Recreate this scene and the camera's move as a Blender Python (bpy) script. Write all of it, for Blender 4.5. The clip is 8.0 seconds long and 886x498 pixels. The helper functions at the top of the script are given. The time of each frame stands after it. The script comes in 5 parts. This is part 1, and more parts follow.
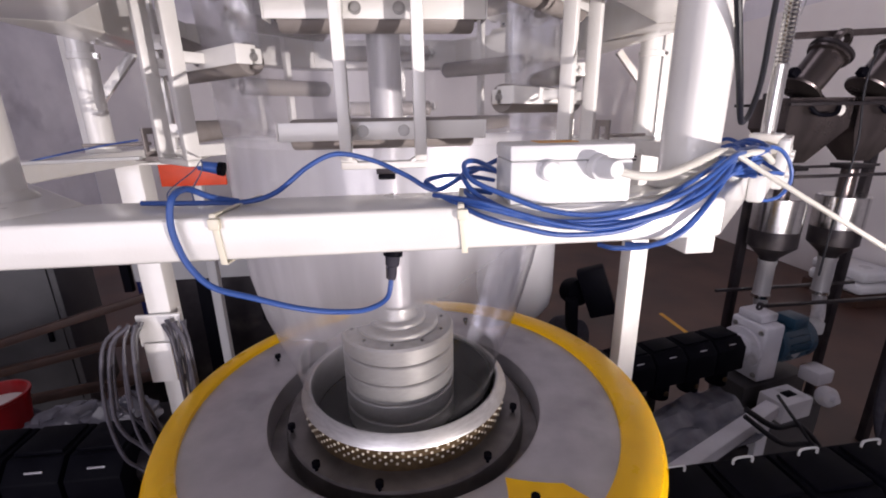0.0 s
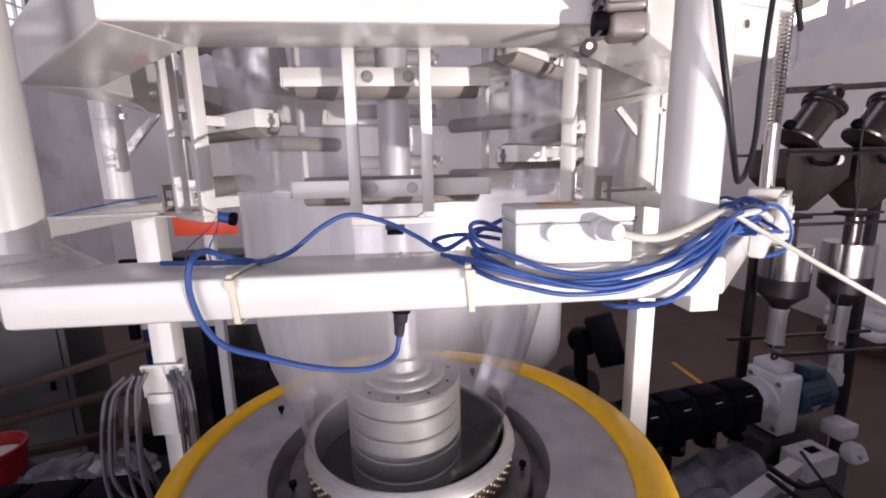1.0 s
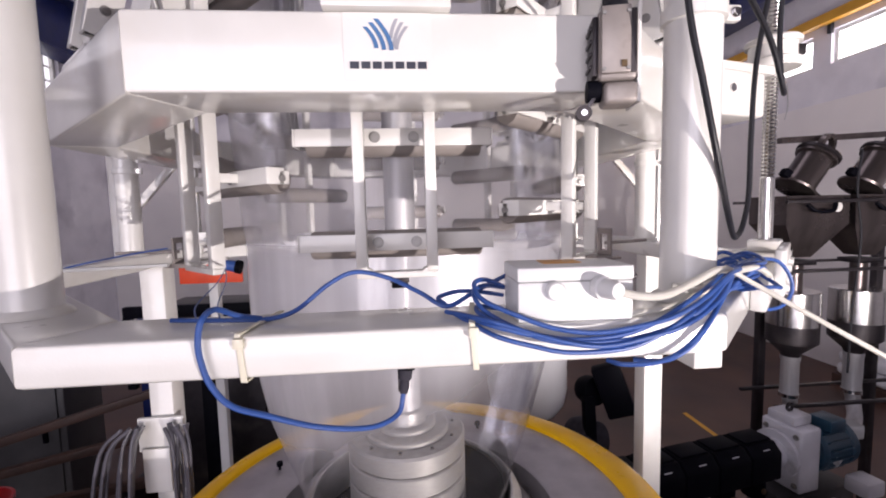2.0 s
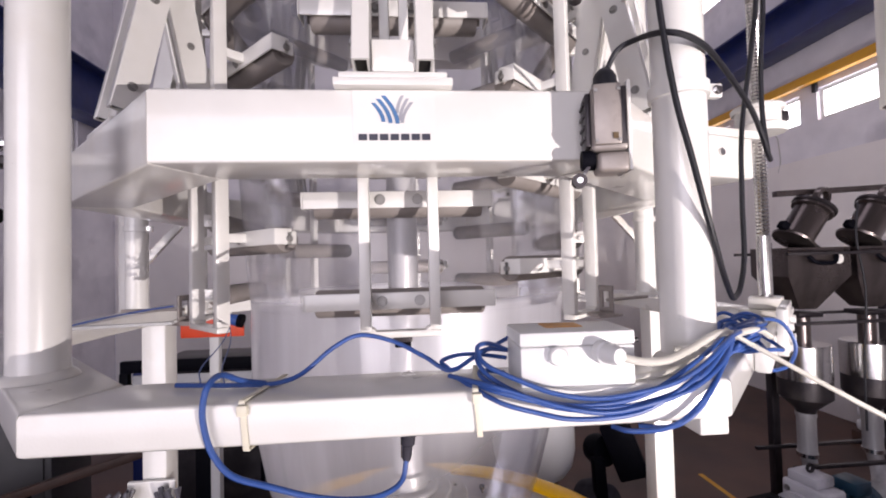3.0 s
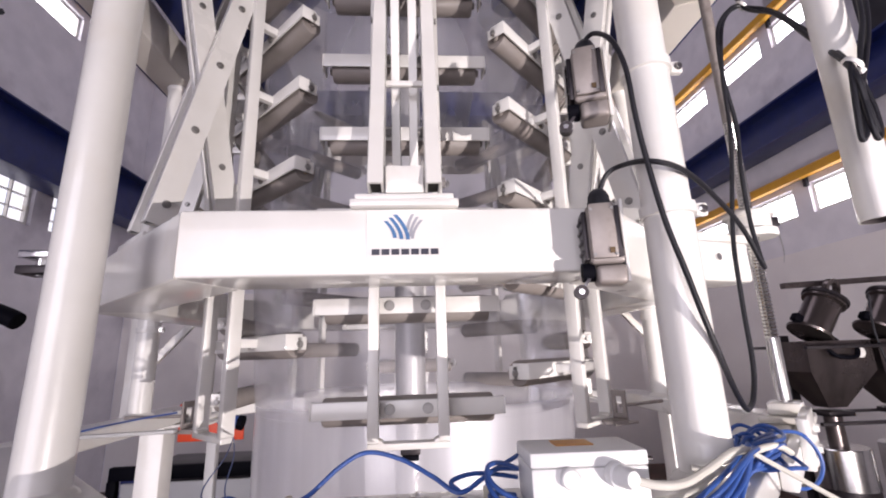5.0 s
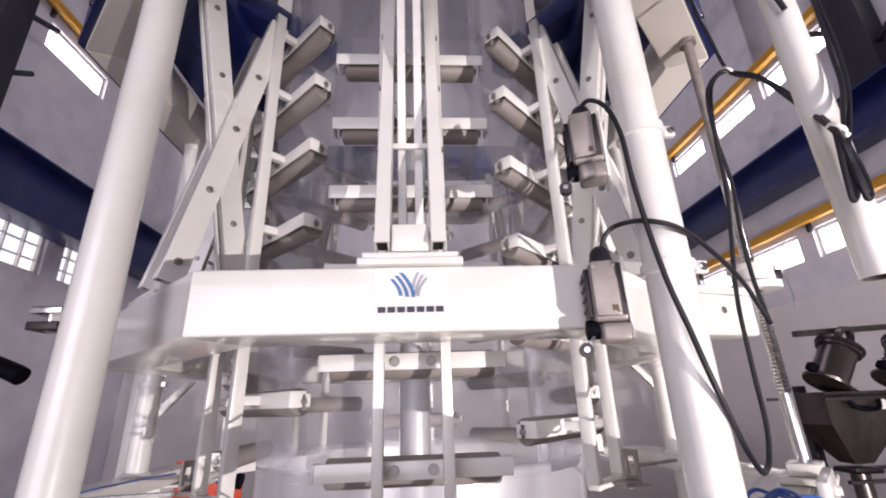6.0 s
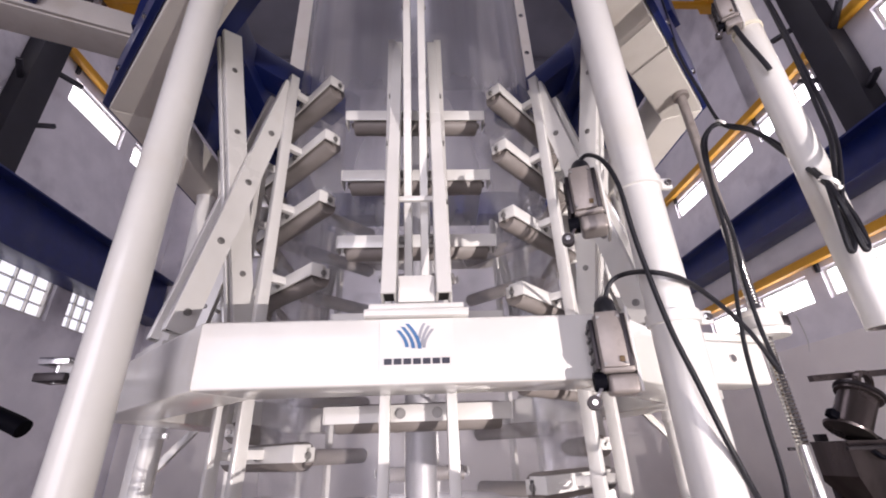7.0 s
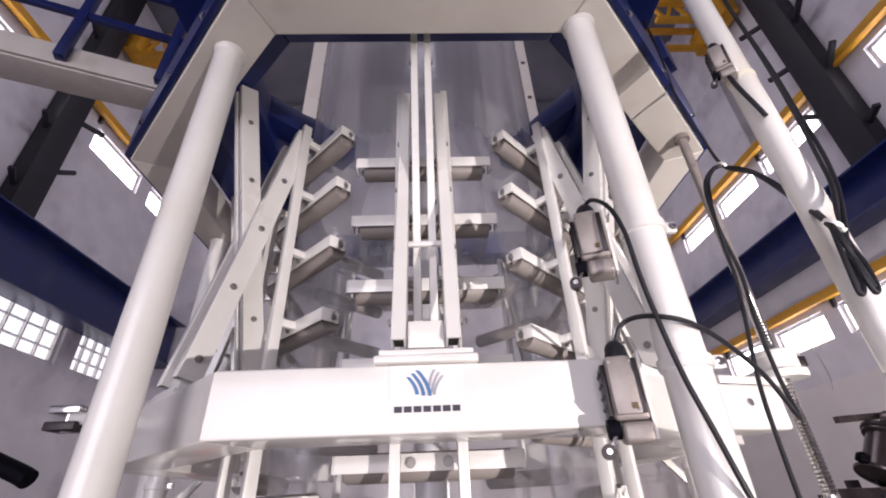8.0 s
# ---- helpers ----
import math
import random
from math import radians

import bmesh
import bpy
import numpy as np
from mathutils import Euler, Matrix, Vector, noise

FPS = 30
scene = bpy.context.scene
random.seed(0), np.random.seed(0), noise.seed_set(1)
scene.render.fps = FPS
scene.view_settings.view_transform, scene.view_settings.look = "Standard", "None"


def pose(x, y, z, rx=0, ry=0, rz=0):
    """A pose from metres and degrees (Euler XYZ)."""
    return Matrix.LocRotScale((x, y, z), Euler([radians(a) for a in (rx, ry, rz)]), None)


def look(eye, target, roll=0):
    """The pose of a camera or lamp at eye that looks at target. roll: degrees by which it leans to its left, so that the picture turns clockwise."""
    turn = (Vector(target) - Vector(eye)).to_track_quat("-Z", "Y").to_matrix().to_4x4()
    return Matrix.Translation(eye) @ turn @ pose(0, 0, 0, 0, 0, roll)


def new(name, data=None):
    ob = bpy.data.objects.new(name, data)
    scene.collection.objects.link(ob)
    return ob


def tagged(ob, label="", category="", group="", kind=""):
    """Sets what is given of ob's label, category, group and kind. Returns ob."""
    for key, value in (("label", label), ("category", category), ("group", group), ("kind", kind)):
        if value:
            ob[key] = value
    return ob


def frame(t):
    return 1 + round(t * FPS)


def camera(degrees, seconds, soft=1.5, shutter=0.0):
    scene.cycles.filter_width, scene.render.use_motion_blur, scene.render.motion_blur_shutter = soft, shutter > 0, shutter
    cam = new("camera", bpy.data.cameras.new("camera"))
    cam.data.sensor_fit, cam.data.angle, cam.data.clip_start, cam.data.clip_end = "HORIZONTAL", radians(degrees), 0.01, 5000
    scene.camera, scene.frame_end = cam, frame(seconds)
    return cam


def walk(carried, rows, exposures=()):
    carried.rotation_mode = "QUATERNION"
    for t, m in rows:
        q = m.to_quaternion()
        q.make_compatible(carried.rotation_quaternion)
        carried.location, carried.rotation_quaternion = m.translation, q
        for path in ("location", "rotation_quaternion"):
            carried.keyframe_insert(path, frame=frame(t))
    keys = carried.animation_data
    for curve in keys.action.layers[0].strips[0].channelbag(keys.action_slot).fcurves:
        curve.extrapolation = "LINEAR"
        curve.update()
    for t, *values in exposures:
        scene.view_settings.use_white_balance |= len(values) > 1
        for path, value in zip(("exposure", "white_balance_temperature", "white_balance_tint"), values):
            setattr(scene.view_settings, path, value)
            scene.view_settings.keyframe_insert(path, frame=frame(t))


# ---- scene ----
cam = camera(90.8, 8.0, soft=1.9)
METRES, EYE, TILT, LEAN, TURN = 0.12, 2.3, -17.0, 1.0, -6.2
ROWS = [
    (0.0, 0.0, 0.0, 0.0, 0.0, -0.0, -0.0),
    (0.5, -0.0036, -0.0414, 0.0428, 0.31, 2.99, 0.03),
    (1.0, -0.0097, -0.087, 0.0844, 0.79, 6.02, -0.01),
    (1.5, -0.0121, -0.1288, 0.1196, 1.08, 8.8, -0.01),
    (3.0, -0.0173, -0.296, 0.2331, 1.57, 18.55, 0.07),
    (3.5, -0.0182, -0.3492, 0.2589, 1.88, 21.47, 0.03),
    (4.0, -0.0172, -0.4077, 0.2863, 2.12, 24.59, 0.02),
    (4.5, -0.0161, -0.4608, 0.3075, 2.32, 27.35, 0.02),
    (6.0, -0.0094, -0.6522, 0.3776, 3.28, 36.47, -0.08),
    (6.5, -0.0079, -0.7092, 0.387, 3.62, 39.03, -0.14),
    (7.0, -0.0069, -0.7753, 0.3946, 4.04, 42.0, -0.18),
    (7.5, -0.0072, -0.8285, 0.3977, 4.68, 44.39, -0.31),
    (8.0, -0.0074, -0.8867, 0.4002, 5.26, 46.95, -0.4),
]
walk(cam, [(t, pose(0, 0, EYE, TILT, LEAN, TURN) @ pose(METRES * x, METRES * y, METRES * z, 90 + pitch, roll, yaw)) for t, x, y, z, yaw, pitch, roll in ROWS], exposures=[(0.0, 0.0, 6500, 22), (8.0, 0.0, 6500, 22)])

# ---------------------------------------------------------------- light
world = bpy.data.worlds.new("world")
scene.world = world
world.use_nodes = True
wn = world.node_tree.nodes
sky = wn.new("ShaderNodeTexSky")
sky.sky_type, sky.sun_disc = "NISHITA", False
sky.sun_elevation, sky.sun_rotation = radians(38), radians(200)
wn["Background"].inputs["Strength"].default_value = 0.12
world.node_tree.links.new(sky.outputs["Color"], wn["Background"].inputs["Color"])


def lamp(name, kind, energy, m, color=(1, 1, 1), **more):
    data = bpy.data.lights.new(name, kind)
    data.energy, data.color = energy, color
    if kind == "AREA":
        data.shape, data.size, data.size_y = "RECTANGLE", more["w"], more["h"]
    if kind == "SPOT":
        data.spot_size, data.spot_blend, data.shadow_soft_size = radians(more["cone"]), 1.0, more["radius"]
    if kind == "SUN":
        data.angle = radians(more["angle"])
    ob = new(name, data)
    ob.matrix_world = m
    return ob


HALL_W, HALL_BACK, HALL_FRONT, HALL_H = 6.0, 9.5, -6.5, 12.0
FLOOD = (1.75, -1.95, 1.48)          # floodlight on its stand, low and to the right behind the camera
lamp("sun", "SUN", 2.5, look((-8, -10, 14), (0, 0, 0)), (1.0, 0.95, 0.88), angle=0.5)
lamp("floodlight_lamp", "SPOT", 790, look(FLOOD, (2.2, 4.5, 2.5)), (1.0, 0.965, 0.89), cone=118, radius=0.012)
# fill lamp added in a made-up gateway behind the camera
lamp("gate_fill", "AREA", 300, look((-2.6, HALL_FRONT + 0.12, 2.7), (0.3, 4, 3.0)), (0.93, 0.93, 1.0), w=5.6, h=5.2)
# added fill lamp under the closed roof, which has no skylight
lamp("roof_fill", "AREA", 165, look((0, 4.1, HALL_H - 0.15), (0, 5.2, 0)), (0.95, 0.94, 1.0), w=5.0, h=4.0)
scene.view_settings.exposure = 0.0

# ---------------------------------------------------------------- materials
def nodes(name):
    m = bpy.data.materials.new(name)
    m.use_nodes = True
    t = m.node_tree
    return m, t, t.nodes["Principled BSDF"]


def surface(name, a, b=None, rough=0.4, metal=0.0, scale=30.0, bump=0.05, fine=300.0, stain=None, stain_at=3.0, vary=0.0, coat=0.0, stretch=None, spec=0.5):
    """A principled surface: grain between a and b, stains at a larger size, a fine bump."""
    m, t, p = nodes(name)
    L = t.links.new
    b = b or tuple(x * 0.85 for x in a)
    tc = t.nodes.new("ShaderNodeTexCoord")
    mp = t.nodes.new("ShaderNodeMapping")
    if stretch:
        mp.inputs["Scale"].default_value = stretch
    L(tc.outputs["Object"], mp.inputs["Vector"])
    n1 = t.nodes.new("ShaderNodeTexNoise")
    n1.inputs["Scale"].default_value, n1.inputs["Detail"].default_value = scale, 6
    L(mp.outputs["Vector"], n1.inputs["Vector"])
    r1 = t.nodes.new("ShaderNodeValToRGB")
    r1.color_ramp.elements[0].position, r1.color_ramp.elements[1].position = 0.35, 0.65
    r1.color_ramp.elements[0].color, r1.color_ramp.elements[1].color = (*b, 1), (*a, 1)
    L(n1.outputs["Fac"], r1.inputs["Fac"])
    col = r1.outputs["Color"]
    n2 = t.nodes.new("ShaderNodeTexNoise")
    n2.inputs["Scale"].default_value, n2.inputs["Detail"].default_value = stain_at, 8
    L(tc.outputs["Object"], n2.inputs["Vector"])
    if stain:
        r2 = t.nodes.new("ShaderNodeValToRGB")
        r2.color_ramp.elements[0].position, r2.color_ramp.elements[1].position = 0.56, 0.78
        L(n2.outputs["Fac"], r2.inputs["Fac"])
        mx = t.nodes.new("ShaderNodeMix")
        mx.data_type = "RGBA"
        L(r2.outputs["Color"], mx.inputs["Factor"])
        L(col, mx.inputs["A"])
        mx.inputs["B"].default_value = (*stain, 1)
        col = mx.outputs["Result"]
    if vary:
        oi = t.nodes.new("ShaderNodeObjectInfo")
        hs = t.nodes.new("ShaderNodeHueSaturation")
        mr = t.nodes.new("ShaderNodeMapRange")
        mr.inputs["To Min"].default_value, mr.inputs["To Max"].default_value = 1 - vary, 1 + vary
        L(oi.outputs["Random"], mr.inputs["Value"])
        L(mr.outputs["Result"], hs.inputs["Value"])
        L(col, hs.inputs["Color"])
        col = hs.outputs["Color"]
    L(col, p.inputs["Base Color"])
    rr = t.nodes.new("ShaderNodeMapRange")
    rr.inputs["To Min"].default_value, rr.inputs["To Max"].default_value = max(rough - 0.1, 0.03), min(rough + 0.12, 1)
    L(n2.outputs["Fac"], rr.inputs["Value"])
    L(rr.outputs["Result"], p.inputs["Roughness"])
    p.inputs["Metallic"].default_value = metal
    p.inputs["Coat Weight"].default_value = coat
    p.inputs["Coat Roughness"].default_value = 0.12
    p.inputs["Specular IOR Level"].default_value = spec
    if bump:
        n3 = t.nodes.new("ShaderNodeTexNoise")
        n3.inputs["Scale"].default_value, n3.inputs["Detail"].default_value = fine, 4
        L(mp.outputs["Vector"], n3.inputs["Vector"])
        bm_ = t.nodes.new("ShaderNodeBump")
        bm_.inputs["Strength"].default_value, bm_.inputs["Distance"].default_value = bump, 0.002
        L(n3.outputs["Fac"], bm_.inputs["Height"])
        L(bm_.outputs["Normal"], p.inputs["Normal"])
    return m


def film_material(name, haze, tint, rough=0.14, ior=1.38, gloss=0.6, sheen=0.2):
    """Clear plastic film: see-through, glossy at grazing angles, milky above its frost line.
    haze: (height, share of milkiness) pairs along the bubble; glare at its left is painted in as haze."""
    m = bpy.data.materials.new(name)
    m.use_nodes = True
    t = m.node_tree
    t.nodes.clear()
    L = t.links.new

    def node(kind, **values):
        n = t.nodes.new(kind)
        for key, value in values.items():
            n.inputs[key.replace("_", " ")].default_value = value
        return n

    out = node("ShaderNodeOutputMaterial")
    clear = node("ShaderNodeBsdfTransparent", Color=(*tint, 1))
    milk = node("ShaderNodeBsdfDiffuse", Color=(0.80, 0.79, 0.82, 1))
    through_light = node("ShaderNodeBsdfTranslucent", Color=(0.80, 0.79, 0.82, 1))
    soft_gloss = node("ShaderNodeBsdfGlossy", Roughness=0.42, Color=(0.84, 0.85, 0.92, 1))
    gloss_coat = node("ShaderNodeBsdfGlossy", Roughness=rough, Color=(0.92, 0.92, 0.95, 1))
    tc = node("ShaderNodeTexCoord")
    mp = node("ShaderNodeMapping", Scale=(9, 9, 0.5))
    L(tc.outputs["Object"], mp.inputs["Vector"])
    streak = node("ShaderNodeTexNoise", Scale=2.0, Detail=4.0)
    L(mp.outputs["Vector"], streak.inputs["Vector"])
    ripple = node("ShaderNodeTexNoise", Scale=6.0, Detail=3.0)
    L(tc.outputs["Object"], ripple.inputs["Vector"])
    vary = node("ShaderNodeMapRange", From_Min=0.3, From_Max=0.7, To_Min=0.86, To_Max=1.14)
    L(streak.outputs["Fac"], vary.inputs["Value"])
    sp = node("ShaderNodeSeparateXYZ")
    L(tc.outputs["Object"], sp.inputs["Vector"])
    z0, z1 = haze[0][0], haze[-1][0]
    mz = node("ShaderNodeMapRange", From_Min=z0, From_Max=z1)
    L(sp.outputs["Z"], mz.inputs["Value"])
    ramp = t.nodes.new("ShaderNodeValToRGB")
    el = ramp.color_ramp.elements
    while len(el) < len(haze):
        el.new(0.5)
    for e, (z, h) in zip(el, haze):
        e.position = (z - z0) / (z1 - z0)
    for e, (z, h) in zip(el, haze):
        e.color = (h, h, h, 1)
    L(mz.outputs["Result"], ramp.inputs["Fac"])
    share = t.nodes.new("ShaderNodeMath")
    share.operation = "MULTIPLY"
    glare_slant = t.nodes.new("ShaderNodeMath")      # haze starts lower on the left, to paint in the white glare there
    glare_slant.operation = "MULTIPLY_ADD"
    glare_slant.inputs[1].default_value = -0.45
    L(sp.outputs["X"], glare_slant.inputs[0])
    L(sp.outputs["Z"], glare_slant.inputs[2])
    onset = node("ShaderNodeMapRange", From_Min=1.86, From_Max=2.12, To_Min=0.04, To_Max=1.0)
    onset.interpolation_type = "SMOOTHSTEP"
    L(glare_slant.outputs["Value"], onset.inputs["Value"])
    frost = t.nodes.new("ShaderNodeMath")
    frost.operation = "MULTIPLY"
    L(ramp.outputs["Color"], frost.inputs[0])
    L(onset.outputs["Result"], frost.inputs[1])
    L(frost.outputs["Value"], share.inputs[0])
    L(vary.outputs["Result"], share.inputs[1])

    def mix(a, b, fac):
        n = t.nodes.new("ShaderNodeMixShader")
        if isinstance(fac, float):
            n.inputs["Fac"].default_value = fac
        else:
            L(fac, n.inputs["Fac"])
        L(a.outputs[0], n.inputs[1])
        L(b.outputs[0], n.inputs[2])
        return n

    body = mix(mix(milk, through_light, 0.65), soft_gloss, sheen)
    hazy = mix(clear, body, share.outputs["Value"])
    fr = node("ShaderNodeFresnel", IOR=ior)
    bu = node("ShaderNodeBump", Strength=0.2, Distance=0.008)
    L(ripple.outputs["Fac"], bu.inputs["Height"])
    L(bu.outputs["Normal"], gloss_coat.inputs["Normal"])
    amount = t.nodes.new("ShaderNodeMath")
    amount.operation = "MULTIPLY"
    amount.inputs[1].default_value = gloss
    L(fr.outputs["Fac"], amount.inputs[0])
    L(mix(hazy, gloss_coat, amount.outputs["Value"]).outputs["Shader"], out.inputs["Surface"])
    return m


def glowing(name, color, strength):
    m, t, p = nodes(name)
    p.inputs["Base Color"].default_value = (*color, 1)
    p.inputs["Emission Color"].default_value = (*color, 1)
    p.inputs["Emission Strength"].default_value = strength
    return m


WHITE = surface("white_paint", (0.75, 0.735, 0.705), (0.70, 0.685, 0.655), 0.3, scale=14, bump=0.06, fine=500, stain=(0.61, 0.565, 0.49), stain_at=7, coat=0.6)
CREAM = surface("cream_paint", (0.78, 0.74, 0.68), (0.74, 0.70, 0.64), 0.36, scale=10, bump=0.05, fine=400, stain=(0.64, 0.58, 0.5), stain_at=6)
BLUE = surface("blue_paint", (0.009, 0.020, 0.13), (0.007, 0.016, 0.10), 0.35, scale=6, bump=0.03, fine=200, stain=(0.03, 0.04, 0.12), stain_at=2)
YELLOW = surface("yellow_paint", (0.94, 0.53, 0.003), (0.91, 0.50, 0.003), 0.28, scale=8, bump=0.05, fine=350, stain=(0.84, 0.43, 0.004), stain_at=7, spec=0.3)
YELLOWPIPE = surface("ochre_paint", (0.72, 0.36, 0.02), (0.62, 0.30, 0.02), 0.5, scale=4, bump=0.05)
PLATE = surface("cast_aluminium", (0.47, 0.45, 0.47), (0.37, 0.35, 0.37), 0.42, metal=0.5, scale=9, bump=0.10, fine=120, stain=(0.29, 0.275, 0.29), stain_at=6)
# dark metal; its colour also holds the shade under the plate's edge
WELL = surface("shaded_well_metal", (0.20, 0.185, 0.18), (0.13, 0.12, 0.12), 0.34, metal=0.6, scale=14, bump=0.10, fine=90, stain=(0.07, 0.06, 0.055), stain_at=8)
STEEL = surface("turned_steel", (0.40, 0.39, 0.38), (0.33, 0.32, 0.31), 0.46, metal=0.7, scale=60, bump=0.06, fine=500, stain=(0.3, 0.29, 0.28), stain_at=12, stretch=(1, 1, 12))
PALESTEEL = surface("pale_brushed_tube", (0.55, 0.54, 0.55), (0.46, 0.45, 0.46), 0.45, metal=0.5, scale=50, bump=0.05, stretch=(1, 1, 0.1))
CHROME = surface("plated_steel", (0.72, 0.71, 0.70), (0.62, 0.61, 0.60), 0.18, metal=1.0, scale=50, bump=0.02)
DARKSTEEL = surface("dark_steel", (0.042, 0.036, 0.040), (0.028, 0.024, 0.028), 0.4, metal=0.6, scale=12, bump=0.08, stain=(0.10, 0.085, 0.08), stain_at=4)
HOPPERSTEEL = surface("hopper_sheet", (0.13, 0.108, 0.105), (0.08, 0.066, 0.066), 0.28, metal=0.8, scale=9, bump=0.04, stain=(0.2, 0.18, 0.17), stain_at=3, stretch=(1, 1, 0.15))
BRASS = surface("brass_band", (0.17, 0.115, 0.06), (0.10, 0.065, 0.035), 0.4, metal=0.7, scale=40, bump=0.05)
HOLE = surface("hole_dark", (0.02, 0.018, 0.016), None, 0.7, bump=0)
PINHOLE = surface("pin_bright", (0.80, 0.74, 0.62), None, 0.3, metal=0.3, bump=0)
BLACK = surface("black_cover", (0.004, 0.004, 0.007), (0.0028, 0.0028, 0.005), 0.5, scale=12, bump=0.06, fine=250, stain=(0.007, 0.007, 0.010), stain_at=5, spec=0.04)
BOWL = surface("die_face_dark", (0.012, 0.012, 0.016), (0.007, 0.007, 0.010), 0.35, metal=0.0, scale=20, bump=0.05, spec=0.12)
LIP = surface("polished_lip", (0.66, 0.65, 0.64), (0.56, 0.55, 0.54), 0.40, metal=0.95, scale=40, bump=0.03, stretch=(1, 1, 8))
MACHINEGREY = surface("machine_grey_paint", (0.62, 0.61, 0.65), (0.52, 0.51, 0.55), 0.45, scale=5, bump=0.05, stain=(0.16, 0.15, 0.15), stain_at=4)
BOLTSTEEL = surface("dull_bolt_steel", (0.34, 0.33, 0.32), (0.27, 0.26, 0.25), 0.45, metal=0.8, scale=60, bump=0)
RUBBER = surface("black_cable_sheath", (0.008, 0.008, 0.013), None, 0.5, scale=40, bump=0.03)
BLUECABLE = surface("blue_cable_sheath", (0.028, 0.085, 0.31), (0.022, 0.07, 0.26), 0.42, scale=40, bump=0.03)
PALECABLE = surface("pale_cable_sheath", (0.62, 0.60, 0.54), (0.56, 0.54, 0.48), 0.45, scale=30, bump=0.04)
NYLON = surface("nylon_tie", (0.72, 0.68, 0.55), (0.66, 0.62, 0.5), 0.4, scale=30, bump=0.02)
BOXGREY = surface("pale_grey_plastic", (0.70, 0.70, 0.70), (0.66, 0.66, 0.66), 0.42, scale=40, bump=0.05, fine=700)
SWITCHGREY = surface("zinc_cast_grey", (0.34, 0.30, 0.28), (0.27, 0.24, 0.225), 0.42, metal=0.3, scale=30, bump=0.08, stain=(0.2, 0.17, 0.155), stain_at=40)
SMOKEGREY = surface("dim_grey_sheet", (0.07, 0.066, 0.068), (0.05, 0.047, 0.05), 0.5, scale=4, bump=0.05, stain=(0.08, 0.075, 0.075), stain_at=3)
ROLLER = surface("roller_sleeve", (0.27, 0.24, 0.225), (0.22, 0.195, 0.18), 0.5, scale=20, bump=0.05, stain=(0.17, 0.14, 0.12), stain_at=10)
ORANGE = surface("orange_red_paint", (0.62, 0.06, 0.015), (0.52, 0.05, 0.012), 0.4, scale=15, bump=0.04)
STICKER = surface("orange_sticker", (0.60, 0.28, 0.05), (0.5, 0.22, 0.04), 0.45, scale=120, bump=0)
LABELW = surface("white_vinyl", (0.72, 0.705, 0.675), (0.70, 0.685, 0.655), 0.3, bump=0, coat=0.25)
MARKBLUE = surface("mark_blue", (0.055, 0.17, 0.38), None, 0.4, bump=0)
MARKGREY = surface("mark_grey", (0.36, 0.36, 0.40), None, 0.4, bump=0)
MARKDARK = surface("mark_dark", (0.03, 0.03, 0.05), None, 0.4, bump=0)
CONCRETE = surface("floor_screed", (0.088, 0.040, 0.027), (0.05, 0.024, 0.018), 0.45, scale=1.3, bump=0.15, fine=30, stain=(0.022, 0.016, 0.014), stain_at=0.7)
PLASTER = surface("wall_plaster", (0.80, 0.775, 0.825), (0.71, 0.69, 0.74), 0.85, scale=2.6, bump=0.3, fine=25, stain=(0.43, 0.41, 0.46), stain_at=1.1)
DISTEMPER = surface("whitewash", (0.84, 0.80, 0.79), (0.79, 0.75, 0.745), 0.8, scale=1.6, bump=0.15, fine=18, stain=(0.70, 0.66, 0.655), stain_at=0.9)
SHEETROOF = surface("roof_sheet", (0.20, 0.20, 0.24), (0.15, 0.15, 0.185), 0.6, scale=1.0, bump=0.1, fine=10)
TRUSS = surface("truss_grey", (0.022, 0.021, 0.031), (0.015, 0.014, 0.021), 0.6, scale=3, bump=0.1, fine=40)
TEAL = surface("teal_motor_paint", (0.015, 0.05, 0.085), (0.012, 0.04, 0.07), 0.38, scale=10, bump=0.06)
GREYHOSE = surface("grey_hose", (0.045, 0.042, 0.054), (0.03, 0.028, 0.038), 0.75, scale=30, bump=0.05, spec=0.2)
PALEHOSE = surface("pale_grey_hose", (0.095, 0.09, 0.11), (0.06, 0.057, 0.072), 0.4, scale=20, bump=0.05)
WOODBOARD = surface("timber", (0.06, 0.026, 0.016), (0.04, 0.018, 0.012), 0.6, scale=8, bump=0.2, fine=80)
RED = surface("red_plastic", (0.30, 0.006, 0.009), (0.24, 0.005, 0.007), 0.35, scale=10, bump=0.03)
CLOUDY = surface("plastic_wrap", (0.20, 0.20, 0.235), (0.10, 0.10, 0.125), 0.22, scale=7, bump=0.6, fine=14)
ROLLWHITE = surface("white_film_roll", (0.68, 0.68, 0.70), (0.62, 0.62, 0.64), 0.3, scale=4, bump=0.05)
PANELGREY = surface("cabinet_grey", (0.50, 0.50, 0.50), (0.45, 0.45, 0.45), 0.45, scale=3, bump=0.03)
DAYLIGHT = glowing("window_daylight", (1.0, 1.0, 1.0), 6.0)
FROSTED = glowing("frosted_pane_daylight", (0.96, 0.97, 1.0), 1.0)
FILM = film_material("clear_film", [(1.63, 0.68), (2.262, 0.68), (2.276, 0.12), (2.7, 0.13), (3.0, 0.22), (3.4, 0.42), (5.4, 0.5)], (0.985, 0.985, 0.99))

